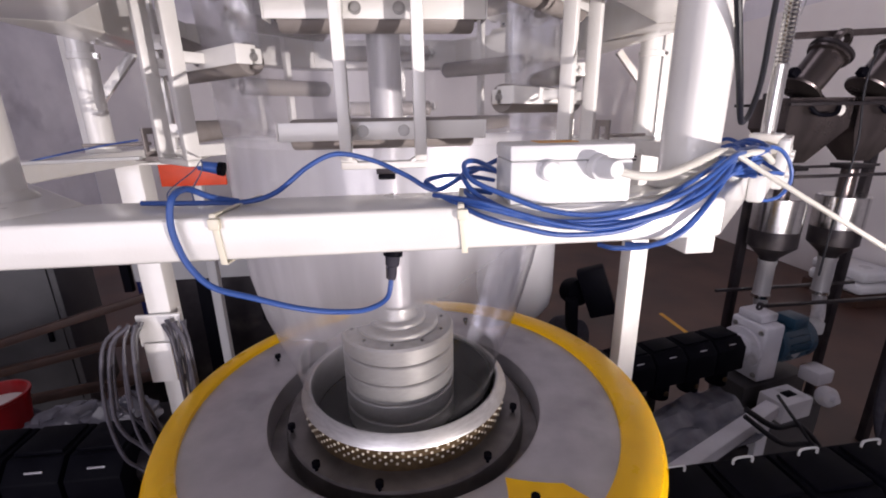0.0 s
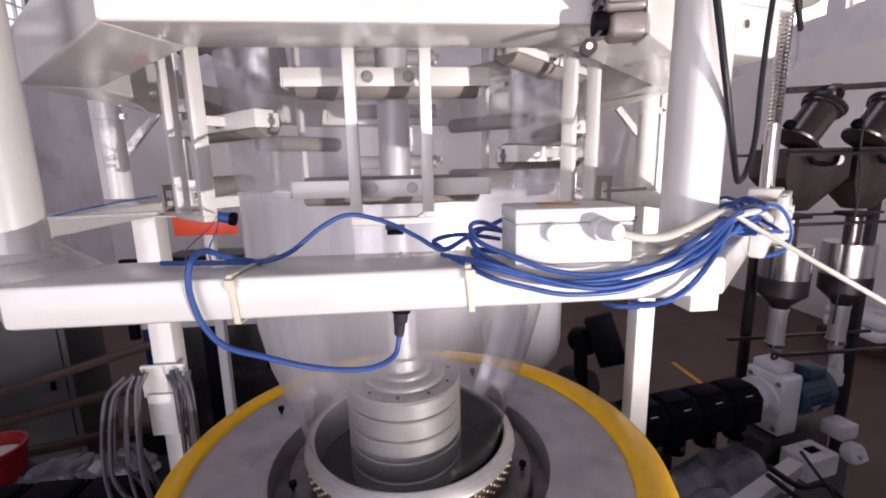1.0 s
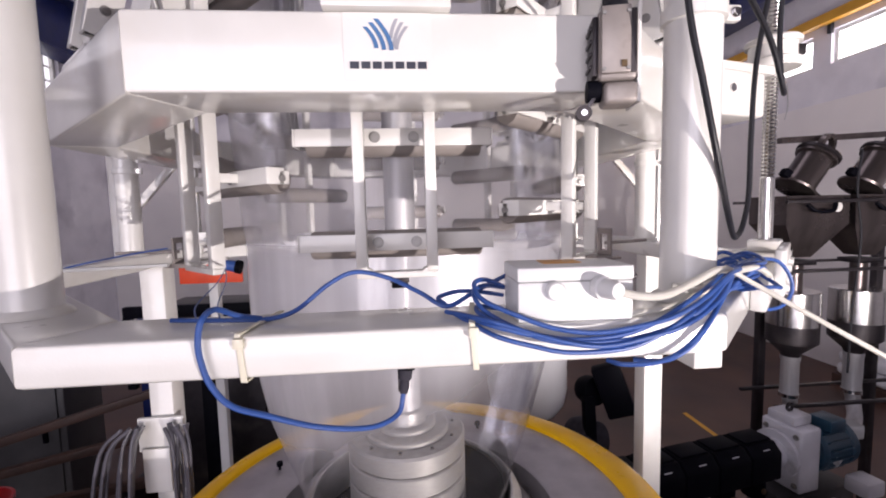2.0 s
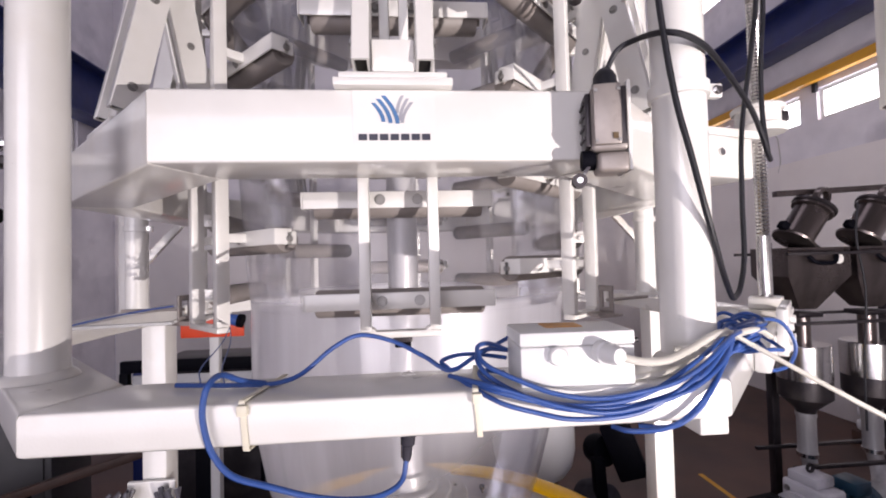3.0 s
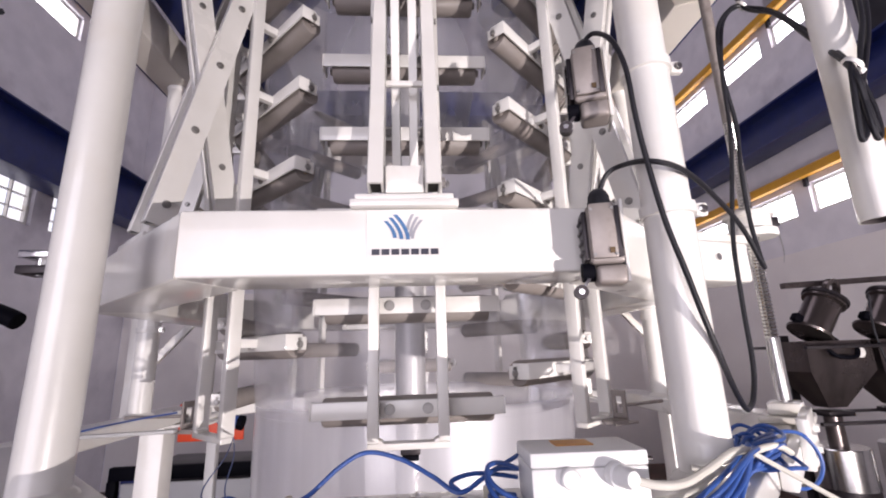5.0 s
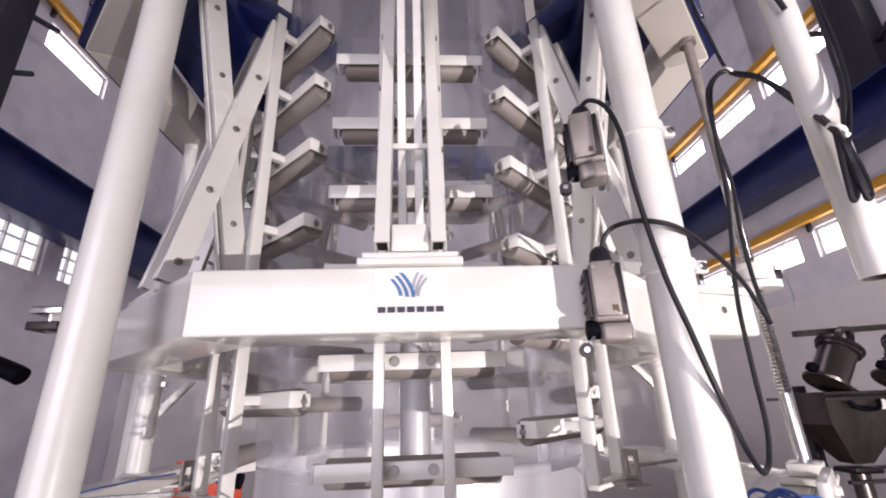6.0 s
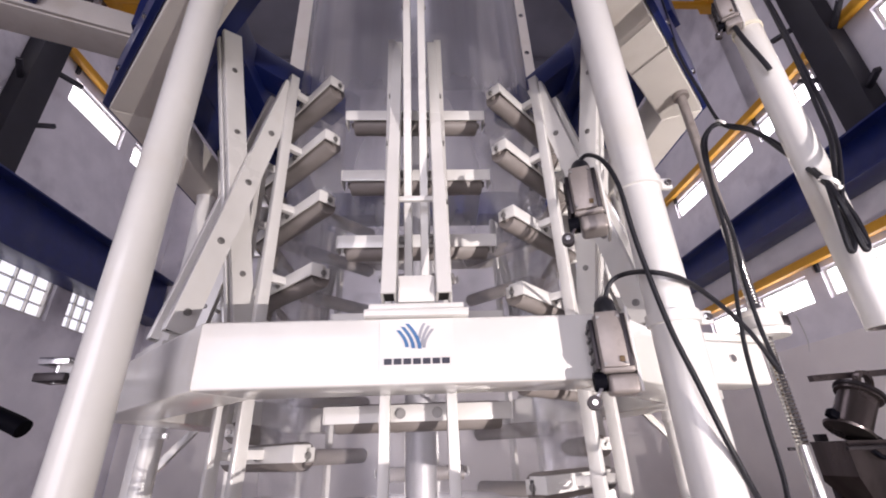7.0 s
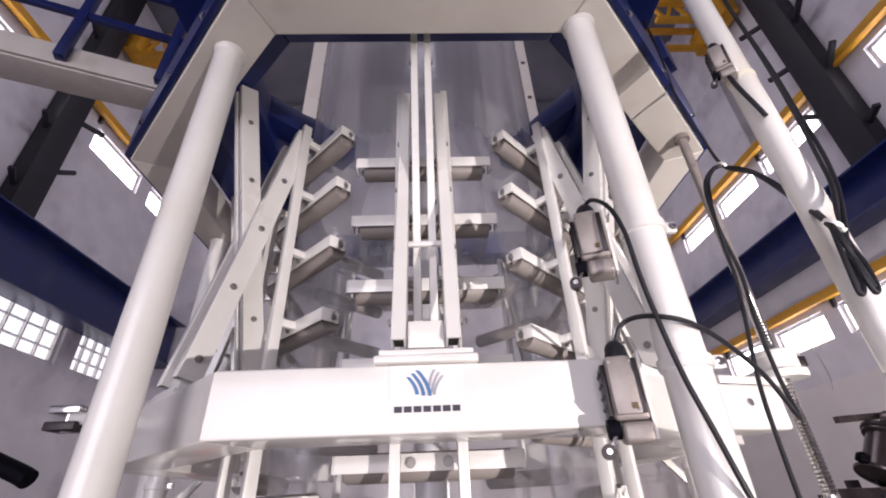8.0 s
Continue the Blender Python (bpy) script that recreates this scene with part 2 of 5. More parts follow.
# ---------------------------------------------------------------- mesh helpers
def finish(name, bm, mat, smooth=True):
    me = bpy.data.meshes.new(name)
    bmesh.ops.recalc_face_normals(bm, faces=bm.faces)
    bm.to_mesh(me)
    bm.free()
    for m in mat if isinstance(mat, (list, tuple)) else (mat,):
        me.materials.append(m)
    if smooth:
        me.polygons.foreach_set("use_smooth", [True] * len(me.polygons))
        me.set_sharp_from_angle(angle=radians(35))
    return me


def part(name, bm, mat, parent=None, label=""):
    ob = new(name, finish(name, bm, mat) if isinstance(bm, bmesh.types.BMesh) else bm)
    ob.parent = parent
    return tagged(ob, label)


def thing(name, label, category, m=None, group="", kind=""):
    ob = new(name)
    ob.empty_display_size = 0.05
    if m is not None:
        ob.matrix_world = m
    return tagged(ob, label, category, group, kind)


def box(bm, x, y, z, sx, sy, sz, bevel=0.0, m=None, seg=2):
    """A box centred on x, y, z, with rounded edges."""
    mat = (m or Matrix()) @ Matrix.Translation((x, y, z)) @ Matrix.Diagonal((sx, sy, sz, 1))
    vs = bmesh.ops.create_cube(bm, size=1, matrix=mat)["verts"]
    if bevel:
        es = list({e for v in vs for e in v.link_edges})
        bmesh.ops.bevel(bm, geom=es, offset=bevel, segments=seg, affect="EDGES", profile=0.5)
    return bm


def B():
    return bmesh.new()


def cyl(bm, p0, p1, r, r1=None, n=20, caps=True):
    p0, p1 = Vector(p0), Vector(p1)
    d = p1 - p0
    m = Matrix.Translation((p0 + p1) / 2) @ d.to_track_quat("Z", "Y").to_matrix().to_4x4()
    bmesh.ops.create_cone(bm, cap_ends=caps, segments=n, radius1=r, radius2=r if r1 is None else r1, depth=d.length, matrix=m)
    return bm


def bar(bm, p0, p1, w, h, side=(1, 0, 0), bevel=0.0015):
    """A rectangular bar from p0 to p1: w along side, h across it."""
    p0, p1 = Vector(p0), Vector(p1)
    d = (p1 - p0)
    zax = d.normalized()
    xax = Vector(side) - zax * zax.dot(Vector(side))
    xax.normalize()
    yax = zax.cross(xax)
    m = Matrix((xax, yax, zax)).transposed().to_4x4()
    m.translation = (p0 + p1) / 2
    return box(bm, 0, 0, 0, w, h, d.length, bevel, m)


def channel(bm, p0, p1, w, h, side, wall=0.003, open_to=1):
    """A U-channel from p0 to p1: web w wide along side, flanges h deep."""
    p0, p1 = Vector(p0), Vector(p1)
    zax = (p1 - p0).normalized()
    xax = (Vector(side) - zax * zax.dot(Vector(side))).normalized()
    yax = zax.cross(xax) * open_to
    c = wall * 0.4
    a, b = w / 2, w / 2 - wall
    prof = [(-a + c, 0), (a - c, 0), (a, c), (a, h), (b, h), (b, wall), (-b, wall), (-b, h), (-a, h), (-a, c)]
    low = [bm.verts.new(p0 + xax * u + yax * v) for u, v in prof]
    top = [bm.verts.new(p1 + xax * u + yax * v) for u, v in prof]
    n = len(prof)
    for i in range(n):
        bm.faces.new((low[i], low[(i + 1) % n], top[(i + 1) % n], top[i]))
    for ring in (low, top):
        bm.faces.new((ring[0], ring[1], ring[2], ring[5], ring[6], ring[9]))
        bm.faces.new((ring[2], ring[3], ring[4], ring[5]))
        bm.faces.new((ring[9], ring[6], ring[7], ring[8]))
    return bm


def lathe(bm, prof, n=64, centre=(0, 0, 0), closed=False):
    """Turn a profile of (r, z) round the z axis."""
    c = Vector(centre)
    rings = []
    for r, z in prof:
        if r < 1e-6:
            rings.append([bm.verts.new(c + Vector((0, 0, z)))])
        else:
            rings.append([bm.verts.new(c + Vector((r * math.cos(2 * math.pi * i / n), r * math.sin(2 * math.pi * i / n), z))) for i in range(n)])
    pairs = list(zip(rings, rings[1:])) + ([(rings[-1], rings[0])] if closed else [])
    for a, b in pairs:
        for i in range(n):
            j = (i + 1) % n
            q = [a[i % len(a)], a[j % len(a)], b[j % len(b)], b[i % len(b)]]
            q = list(dict.fromkeys(q))
            if len(q) > 2:
                bm.faces.new(q)
    return bm


def smooth_line(pts, steps=8):
    """A Catmull-Rom line through the points."""
    P = [Vector(p) for p in pts]
    P = [P[0] * 2 - P[1]] + P + [P[-1] * 2 - P[-2]]
    out = []
    for i in range(1, len(P) - 2):
        a, b, c, d = P[i - 1:i + 3]
        for k in range(steps):
            t = k / steps
            out.append(0.5 * ((2 * b) + (c - a) * t + (2 * a - 5 * b + 4 * c - d) * t * t + (3 * b - a - 3 * c + d) * t ** 3))
    out.append(P[-2])
    return out


def tube(bm, pts, r, n=10, steps=8, closed=False):
    """A round tube through the points, smoothed."""
    L = smooth_line(pts, steps) if steps > 1 else [Vector(p) for p in pts]
    up = Vector((0.13, 0.31, 0.94))
    rings = []
    for i, p in enumerate(L):
        d = (L[min(i + 1, len(L) - 1)] - L[max(i - 1, 0)]).normalized()
        x = (up - d * up.dot(d))
        if x.length < 1e-3:
            x = Vector((1, 0, 0)) - d * d.x
        x.normalize()
        up = x
        y = d.cross(x)
        rings.append([bm.verts.new(p + (x * math.cos(2 * math.pi * k / n) + y * math.sin(2 * math.pi * k / n)) * r) for k in range(n)])
    for a, b in zip(rings, rings[1:]):
        for k in range(n):
            bm.faces.new((a[k], a[(k + 1) % n], b[(k + 1) % n], b[k]))
    bm.faces.new(rings[0][::-1])
    bm.faces.new(rings[-1])
    return bm


def bolt(bm, p, direction, r=0.0065, h=0.005):
    """A hex head on a washer."""
    p, d = Vector(p), Vector(direction).normalized()
    cyl(bm, p - d * 0.001, p + d * 0.0012, r * 1.35, n=16)
    cyl(bm, p, p + d * h, r, n=6)
    return bm


def octagon(h, a):
    """The eight corners of an octagon whose front side is 2h wide and a from the centre."""
    return [Vector((x, y, 0)) for x, y in ((-h, -a), (h, -a), (a, -h), (a, h), (h, a), (-h, a), (-a, h), (-a, -h))]


def oct_side(h, a, i, width, z0, z1, bevel=0.004):
    """Side i of an octagonal frame, mitred: width inwards, from z0 to z1."""
    out = octagon(h, a)
    inner = octagon(h - width * math.tan(radians(22.5)), a - width)
    bm = B()
    p, q, r, s = out[i], out[(i + 1) % 8], inner[(i + 1) % 8], inner[i]
    eps = (q - p).normalized() * 0.0004
    low = [bm.verts.new((v.x, v.y, z0)) for v in (p + eps, q - eps, r - eps, s + eps)]
    top = [bm.verts.new((v.x, v.y, z1)) for v in (p + eps, q - eps, r - eps, s + eps)]
    bm.faces.new(low[::-1])
    bm.faces.new(top)
    for k in range(4):
        bm.faces.new((low[k], low[(k + 1) % 4], top[(k + 1) % 4], top[k]))
    bmesh.ops.recalc_face_normals(bm, faces=bm.faces)
    if bevel:
        es = [e for e in bm.edges if abs(e.verts[0].co.z - e.verts[1].co.z) < 1e-6]
        bmesh.ops.bevel(bm, geom=es, offset=bevel, segments=3, affect="EDGES", profile=0.5)
    return bm


CX, CY = -0.014, 1.0
CENTRE = pose(CX, CY, 0)

# ---------------------------------------------------------------- the hall
def wall_with_holes(name, along, at, lo, hi, z0, z1, thick, holes, axis):
    """A wall with real openings, of blocks between them. axis 'x': the wall runs along x."""
    bm = B()
    us = sorted({lo, hi, *(h[0] for h in holes), *(h[1] for h in holes)})
    for u0, u1 in zip(us, us[1:]):
        cuts = sorted((h[2], h[3]) for h in holes if h[0] <= u0 + 1e-6 and h[1] >= u1 - 1e-6)
        z = z0
        for c0, c1 in cuts + [(z1, z1)]:
            if c0 > z + 1e-6:
                u, w, zc, hz = (u0 + u1) / 2, u1 - u0, (z + c0) / 2, c0 - z
                if axis == "x":
                    box(bm, u, at, zc, w, thick, hz)
                else:
                    box(bm, at, u, zc, thick, w, hz)
            z = c1
    bmesh.ops.remove_doubles(bm, verts=bm.verts, dist=1e-5)
    ob = part(name, bm, PLASTER)
    return tagged(ob, along, "wall", kind="structure")


def window(n, axis, at, u0, u1, z0, z1, mullions, rails, label):
    """A window in its opening: frame, glazing bars and glowing daylight panes."""
    w = thing("window_%d" % n, label, "window", kind="structure")
    rot = Matrix() if axis == "x" else pose(0, 0, 0, 0, 0, 90)
    W, H = u1 - u0, z1 - z0
    place = (pose((u0 + u1) / 2, at, (z0 + z1) / 2) if axis == "x" else pose(at, (u0 + u1) / 2, (z0 + z1) / 2)) @ rot
    w.matrix_world = place
    fr = B()
    f = 0.05
    for s in (-1, 1):
        box(fr, s * (W / 2 - f / 2), 0, 0, f, 0.08, H, 0.004)
        box(fr, 0, 0, s * (H / 2 - f / 2), W - 2 * f, 0.08, f, 0.004)
    part("window_frame", fr, WHITE, w)
    for k in range(1, mullions):
        part("glazing_bar", box(B(), -W / 2 + W * k / mullions, 0, 0, 0.022, 0.05, H - 2 * f), WHITE, w)
    for k in range(1, rails):
        part("glazing_bar", box(B(), 0, 0.012, -H / 2 + H * k / rails, W - 2 * f, 0.03, 0.022), WHITE, w)
    for i in range(mullions):
        for k in range(rails):
            part("pane", box(B(), -W / 2 + W * (i + 0.5) / mullions, 0.03, -H / 2 + H * (k + 0.5) / rails, W / mullions - 0.035, 0.006, H / rails - 0.035), FROSTED if rails > 1 else DAYLIGHT, w)
    return w


def hall():
    fl = B()
    box(fl, 0, (HALL_BACK + HALL_FRONT) / 2, -0.1, 2 * HALL_W + 0.6, HALL_BACK - HALL_FRONT + 0.6, 0.2)
    tagged(part("floor", fl, CONCRETE), "dark brown worn concrete factory floor", "floor", kind="structure")
    gr = B()
    box(gr, 0, 0, -0.35, 4000, 4000, 0.25)
    tagged(part("ground", gr, CONCRETE), "bare ground around the factory hall", "ground", kind="structure")
    right = [(4.65, 5.8, 4.24, 4.7), (6.08, 7.15, 4.24, 4.7), (7.5, 8.6, 4.24, 4.7), (3.3, 4.35, 4.24, 4.7)]
    right_high = [(4.6, 5.86, 7.12, 7.52), (6.08, 7.2, 7.12, 7.52), (7.5, 8.6, 7.12, 7.52), (2.4, 3.6, 7.12, 7.52)]
    left = [(3.4, 5.1, 4.5, 5.3), (5.3, 6.95, 4.5, 5.22), (7.3, 8.5, 4.5, 5.22)]
    left_high = [(5.85, 7.24, 8.1, 8.58), (7.6, 8.7, 8.1, 8.58), (3.2, 4.4, 8.1, 8.58)]
    wall_with_holes("wall_right", "grey-white plastered hall wall with ribbon windows", HALL_W + 0.12, HALL_FRONT, HALL_BACK, 0, HALL_H, 0.24, right + right_high, "y")
    wall_with_holes("wall_left", "grey-white stained plaster hall wall with windows", -HALL_W - 0.12, HALL_FRONT, HALL_BACK, 0, HALL_H, 0.24, left + left_high, "y")
    wall_with_holes("wall_back", "pale plastered end wall of the hall", HALL_BACK + 0.12, -HALL_W - 0.24, HALL_W + 0.24, 0, HALL_H, 0.24, [], "x")
    # unseen wall; its gateway is added to house the fill lamp
    wall_with_holes("wall_front", "unseen pale plastered end wall with a wide gateway added for fill light", HALL_FRONT - 0.12, -HALL_W - 0.24, HALL_W + 0.24, 0, HALL_H, 0.24, [(-5.5, 0.3, 0, 5.4)], "x")
    for name, x, y, w, d in (("wall_plinth_right", HALL_W - 0.01, (HALL_BACK + HALL_FRONT) / 2, 0.02, HALL_BACK - HALL_FRONT), ("wall_plinth_back", 0, HALL_BACK - 0.01, 2 * HALL_W - 0.05, 0.02)):
        tagged(part(name, box(B(), x, y, 1.86, w, d, 3.72, 0.003), DISTEMPER), "smooth whitewashed lower band of the hall wall", "wall", kind="structure")
    n = 1
    for s, rows in ((1, right + right_high), (-1, left + left_high)):
        for r in rows:
            grid = s == -1 and r in left
            window(n, "y", s * (HALL_W + 0.1), *r, 5 if grid else 1, 3 if grid else 1, "bright small-paned steel window" if grid else "bright ribbon window high in the wall")
            n += 1
    ro = B()
    box(ro, 0, (HALL_BACK + HALL_FRONT) / 2, HALL_H + 0.06, 2 * HALL_W + 0.5, HALL_BACK - HALL_FRONT + 0.5, 0.12)
    for k in range(8):
        box(ro, 0, HALL_FRONT + 0.9 + k * 2.0, HALL_H - 0.06, 2 * HALL_W, 0.14, 0.12)
    tagged(part("ceiling", ro, SHEETROOF), "grey ribbed sheet-metal hall roof", "ceiling", kind="structure")


def girder(name, p0, p1, depth, flange, mat, label):
    """An I-beam."""
    g = thing(name, label, "girder")
    p0, p1 = Vector(p0), Vector(p1)
    side = (p1 - p0).normalized().cross(Vector((0, 0, 1)))
    up = Vector((0, 0, 1))
    part("web", bar(B(), p0, p1, 0.04, depth - 0.06, side), mat, g)
    for s in (-1, 1):
        o = up * s * (depth / 2 - 0.016)
        part("flange", bar(B(), p0 + o, p1 + o, flange, 0.03, side), mat, g)
    return g


def hall_steel():
    for s, zg, dg, zs in ((-1, 5.55, 0.95, (8.82,)), (1, 5.65, 0.6, (4.84, 7.66))):
        girder("crane_girder", (s * 5.72, HALL_FRONT + 0.1, zg), (s * 5.72, HALL_BACK - 0.1, zg), dg, 0.45, BLUE, "dark blue steel crane runway girder along the wall")
        for z in zs:
            pt = thing("ochre_pipe", "ochre painted service pipe running along the wall", "pipe")
            part("pipe", box(B(), s * 5.9, (HALL_FRONT + HALL_BACK) / 2, z, 0.12, HALL_BACK - HALL_FRONT - 0.2, 0.14, 0.02), YELLOWPIPE, pt)
            for k in range(6):
                part("bracket", box(B(), s * 5.975, -5 + k * 2.7, z - 0.04, 0.05, 0.06, 0.3, 0.004), TRUSS, pt)
    # dark roof columns against the side walls, with arms and clamps on them
    for s, y in ((-1, 5.1), (1, 4.15), (-1, 0.6), (1, -0.4)):
        c = thing("roof_column", "dark grey steel roof column with bracket arms", "column")
        part("shaft", box(B(), s * 5.86, y, 8.95, 0.26, 0.42, 6.0, 0.01), TRUSS, c)
        rnd = random.Random(int(y * 10))
        for k in range(7):
            z = 6.5 + k * 0.55
            sd = 1 if k % 2 else -1
            part("arm", bar(B(), (s * 5.84, y + sd * 0.2, z), (s * 5.7, y + sd * rnd.uniform(0.4, 0.62), z + rnd.uniform(-0.05, 0.22)), 0.06, 0.07, (0, 0, 1)), TRUSS, c)


hall()
hall_steel()

# ---------------------------------------------------------------- the tower frame
def slab(bm, rows, place, thick):
    """A thin closed strip between two edges: rows of two points each, raised by thick."""
    low = [[bm.verts.new(place(*p, 0.0)) for p in r] for r in rows]
    top = [[bm.verts.new(place(*p, thick)) for p in r] for r in rows]
    for i in range(len(rows) - 1):
        bm.faces.new((low[i][0], low[i + 1][0], low[i + 1][1], low[i][1]))
        bm.faces.new((top[i][0], top[i][1], top[i + 1][1], top[i + 1][0]))
        for k in (0, 1):
            bm.faces.new((low[i][k], low[i + 1][k], top[i + 1][k], top[i][k]))
    for i in (0, len(rows) - 1):
        bm.faces.new((low[i][0], low[i][1], top[i][1], top[i][0]))
    return bm


FRAME_H, FRAME_A, FRAME_W = 0.276, 0.68, 0.074
Z_FRAME, Z_TOP = (2.2, 2.234), 3.1


def lower_frame():
    f = thing("lower_frame", "white painted octagonal steel tube frame round the bubble", "frame", CENTRE)
    for i in range(8):
        part("beam", oct_side(FRAME_H, FRAME_A, i, FRAME_W, *Z_FRAME, 0.0045), WHITE, f)
    part("lug", box(B(), 0.264, -FRAME_A + 0.03, Z_FRAME[0] - 0.006, 0.026, 0.05, 0.018, 0.002), WHITE, f)
    d = Vector((1, 1, 0)).normalized()
    nrm = Vector((1, -1, 0)).normalized()
    p, q = octagon(FRAME_H, FRAME_A)[1], octagon(FRAME_H, FRAME_A)[2]
    part("side_plate", bar(B(), p.lerp(q, 0.30) + nrm * 0.0083 + Vector((0, 0, 2.217)), p.lerp(q, 0.95) + nrm * 0.0083 + Vector((0, 0, 2.217)), 0.016, 0.030, nrm, 0.003), WHITE, f)
    mid = p.lerp(q, 0.6) + nrm * 0.0223 + Vector((0, 0, 2.221))
    part("end_plate", bar(B(), mid - d * 0.07 + Vector((0, 0, 0.013)), mid + d * 0.075 + Vector((0, 0, 0.013)), 0.012, 0.06, nrm, 0.002), WHITE, f)
    for k, (a, z) in enumerate(((-0.05, 2.214), (-0.03, 2.238), (0.03, 2.214), (0.05, 2.238))):
        part("bolt", bolt(B(), mid + d * a + nrm * 0.006 + Vector((0, 0, z - 2.221)), nrm, 0.006), WHITE, f)
    return f


def upper_frame():
    f = thing("upper_frame", "cream octagonal channel frame at the head of the cage", "frame", CENTRE)
    for i in range(8):
        part("beam", oct_side(0.29, 0.69, i, 0.085, Z_TOP, Z_TOP + 0.1, 0.004), CREAM, f)
        rim = oct_side(0.296, 0.704, i, 0.012, Z_TOP + 0.012, Z_TOP + 0.16, 0.001)
        part("rim_plate", rim, BLUE, f, "dark blue bolted rim plate")
        a, b = octagon(0.296, 0.704)[i], octagon(0.296, 0.704)[(i + 1) % 8]
        for k in (0.2, 0.5, 0.8):
            p = a.lerp(b, k)
            part("bolt", bolt(B(), p + Vector((0, 0, Z_TOP + 0.03)), p, 0.006), CHROME, f)
    return f


def tower_post(x, y, collars, r=0.0245, front=True):
    p = thing("tower_post", "white painted round steel post of the bubble cage", "post", pose(x, y, Z_FRAME[1]), "posts of the cage")
    h = Z_TOP - Z_FRAME[1]
    tb = lathe(B(), [(r, 0.0), (r, h)], 40)
    part("tube", tb, WHITE, p)
    part("foot_ring", lathe(B(), [(r, 0.0002), (r + 0.008, 0.0002), (r + 0.006, 0.004), (r, 0.008)], 40), WHITE, p)
    part("head_ring", lathe(B(), [(r, h - 0.01), (r + 0.003, h - 0.003), (r + 0.0035, h - 0.0005)], 40), WHITE, p)
    for z in collars:
        c = part("clamp_collar", lathe(B(), [(r, z - 0.007), (r + 0.0032, z - 0.006), (r + 0.0032, z + 0.006), (r, z + 0.007)], 40), WHITE, p)
        part("clamp_ear", box(B(), r + 0.008, -0.006, z, 0.014, 0.008, 0.014, 0.0015), WHITE, c)
        part("clamp_bolt", bolt(B(), (r + 0.009, -0.010, z), (0, -1, 0), 0.0035, 0.004), CHROME, c)
    return p


lower_frame()
upper_frame()
POST_L, POST_R = (-0.362, 0.432), (0.268, 0.383)
tower_post(*POST_L, [])
tower_post(*POST_R, [0.263, 0.435])
tower_post(-0.655, 1.09, [0.2])
tower_post(0.628, 1.09, [0.2])


# ---------------------------------------------------------------- the cage ring and its roller guides
RING_H, RING_A, Z_RING = 0.252, 0.56, (2.444, 2.523)


def cage_ring():
    f = thing("cage_ring", "white octagonal steel ring carrying the roller guides", "ring", CENTRE)
    for i in range(8):
        part("side_panel", oct_side(RING_H, RING_A, i, 0.09, *Z_RING, 0.004), WHITE, f)
    y = -RING_A - 0.0006
    st = part("sticker", box(B(), 0.0, y, 2.488, 0.088, 0.0004, 0.066), LABELW, f, "white maker's sticker with blue and grey strokes")
    # fan of curved strokes, blue on one side and grey on the other
    for k, (side, x0, z0, top, bend, mat) in enumerate((
            (-1, -0.0095, 2.487, 2.507, 0.0105, MARKBLUE), (-1, -0.002, 2.4855, 2.511, 0.0125, MARKBLUE), (-1, 0.0055, 2.485, 2.5145, 0.0145, MARKBLUE),
            (1, 0.0052, 2.4965, 2.5155, 0.006, MARKGREY), (1, 0.0080, 2.4885, 2.5120, 0.0085, MARKGREY), (1, 0.0105, 2.4860, 2.5080, 0.0105, MARKGREY))):
        bm = B()
        w = 0.0021 if side < 0 else 0.0018
        ring = []
        for j in range(11):
            t = j / 10
            xc = x0 + side * bend * t ** 1.8 - 0.002
            zc = z0 + (top - z0) * t
            ring.append([(xc - w, zc), (xc + w, zc)])
        lift = 0.0005 + 0.00035 * (k if side < 0 else k - 3) + (0.0012 if side < 0 else 0.0)
        slab(bm, ring, lambda u, v, d: (u, y + 0.0002 - d * lift, v), 1.0)
        part("stroke", bm, mat, st)
    for k in range(7):
        part("dark_bar", box(B(), -0.0335 + k * 0.0112, y - 0.0008, 2.4705, 0.0088, 0.0012, 0.0066, 0.0), MARKDARK, st)
    return f


cage_ring()

MESHES = {}


def shared(key, build, mat):
    """A mesh made once and shared by its repeats."""
    if key not in MESHES:
        MESHES[key] = finish(key, build(), mat)
    return MESHES[key]


R_BAR, R_WEB = 0.418, 0.392
Z_BAR = (2.246, 3.15)
S = Vector((1, 0, 0))


def guide_bar():
    return box(B(), 0, 0, (Z_BAR[0] + Z_BAR[1]) / 2, 0.0145, 0.02, Z_BAR[1] - Z_BAR[0], 0.0015)


def guide_foot():
    bm = box(B(), 0, 0, Z_BAR[0] - 0.0045, 0.1075, 0.02, 0.009, 0.0022)
    for s in (-1, 1):
        bar(bm, (s * 0.0405, 0, Z_BAR[0] + 0.003), (s * 0.034, 0, Z_BAR[0] - 0.001), 0.018, 0.005, (0, 1, 0))
    return bm


def bracket_web():
    """A folded channel holding the roller: web, top lip and two end ears."""
    bm = box(B(), 0, 0, 0, 0.272, 0.003, 0.024, 0.001)
    box(bm, 0, 0.0035, 0.0108, 0.272, 0.005, 0.0024, 0.0008)
    for s in (-1, 1):
        box(bm, s * 0.1375, 0.0125, 0.0, 0.0026, 0.028, 0.024, 0.001)
        box(bm, s * 0.1375, 0.026, -0.002, 0.0026, 0.016, 0.02, 0.001)
    return bm


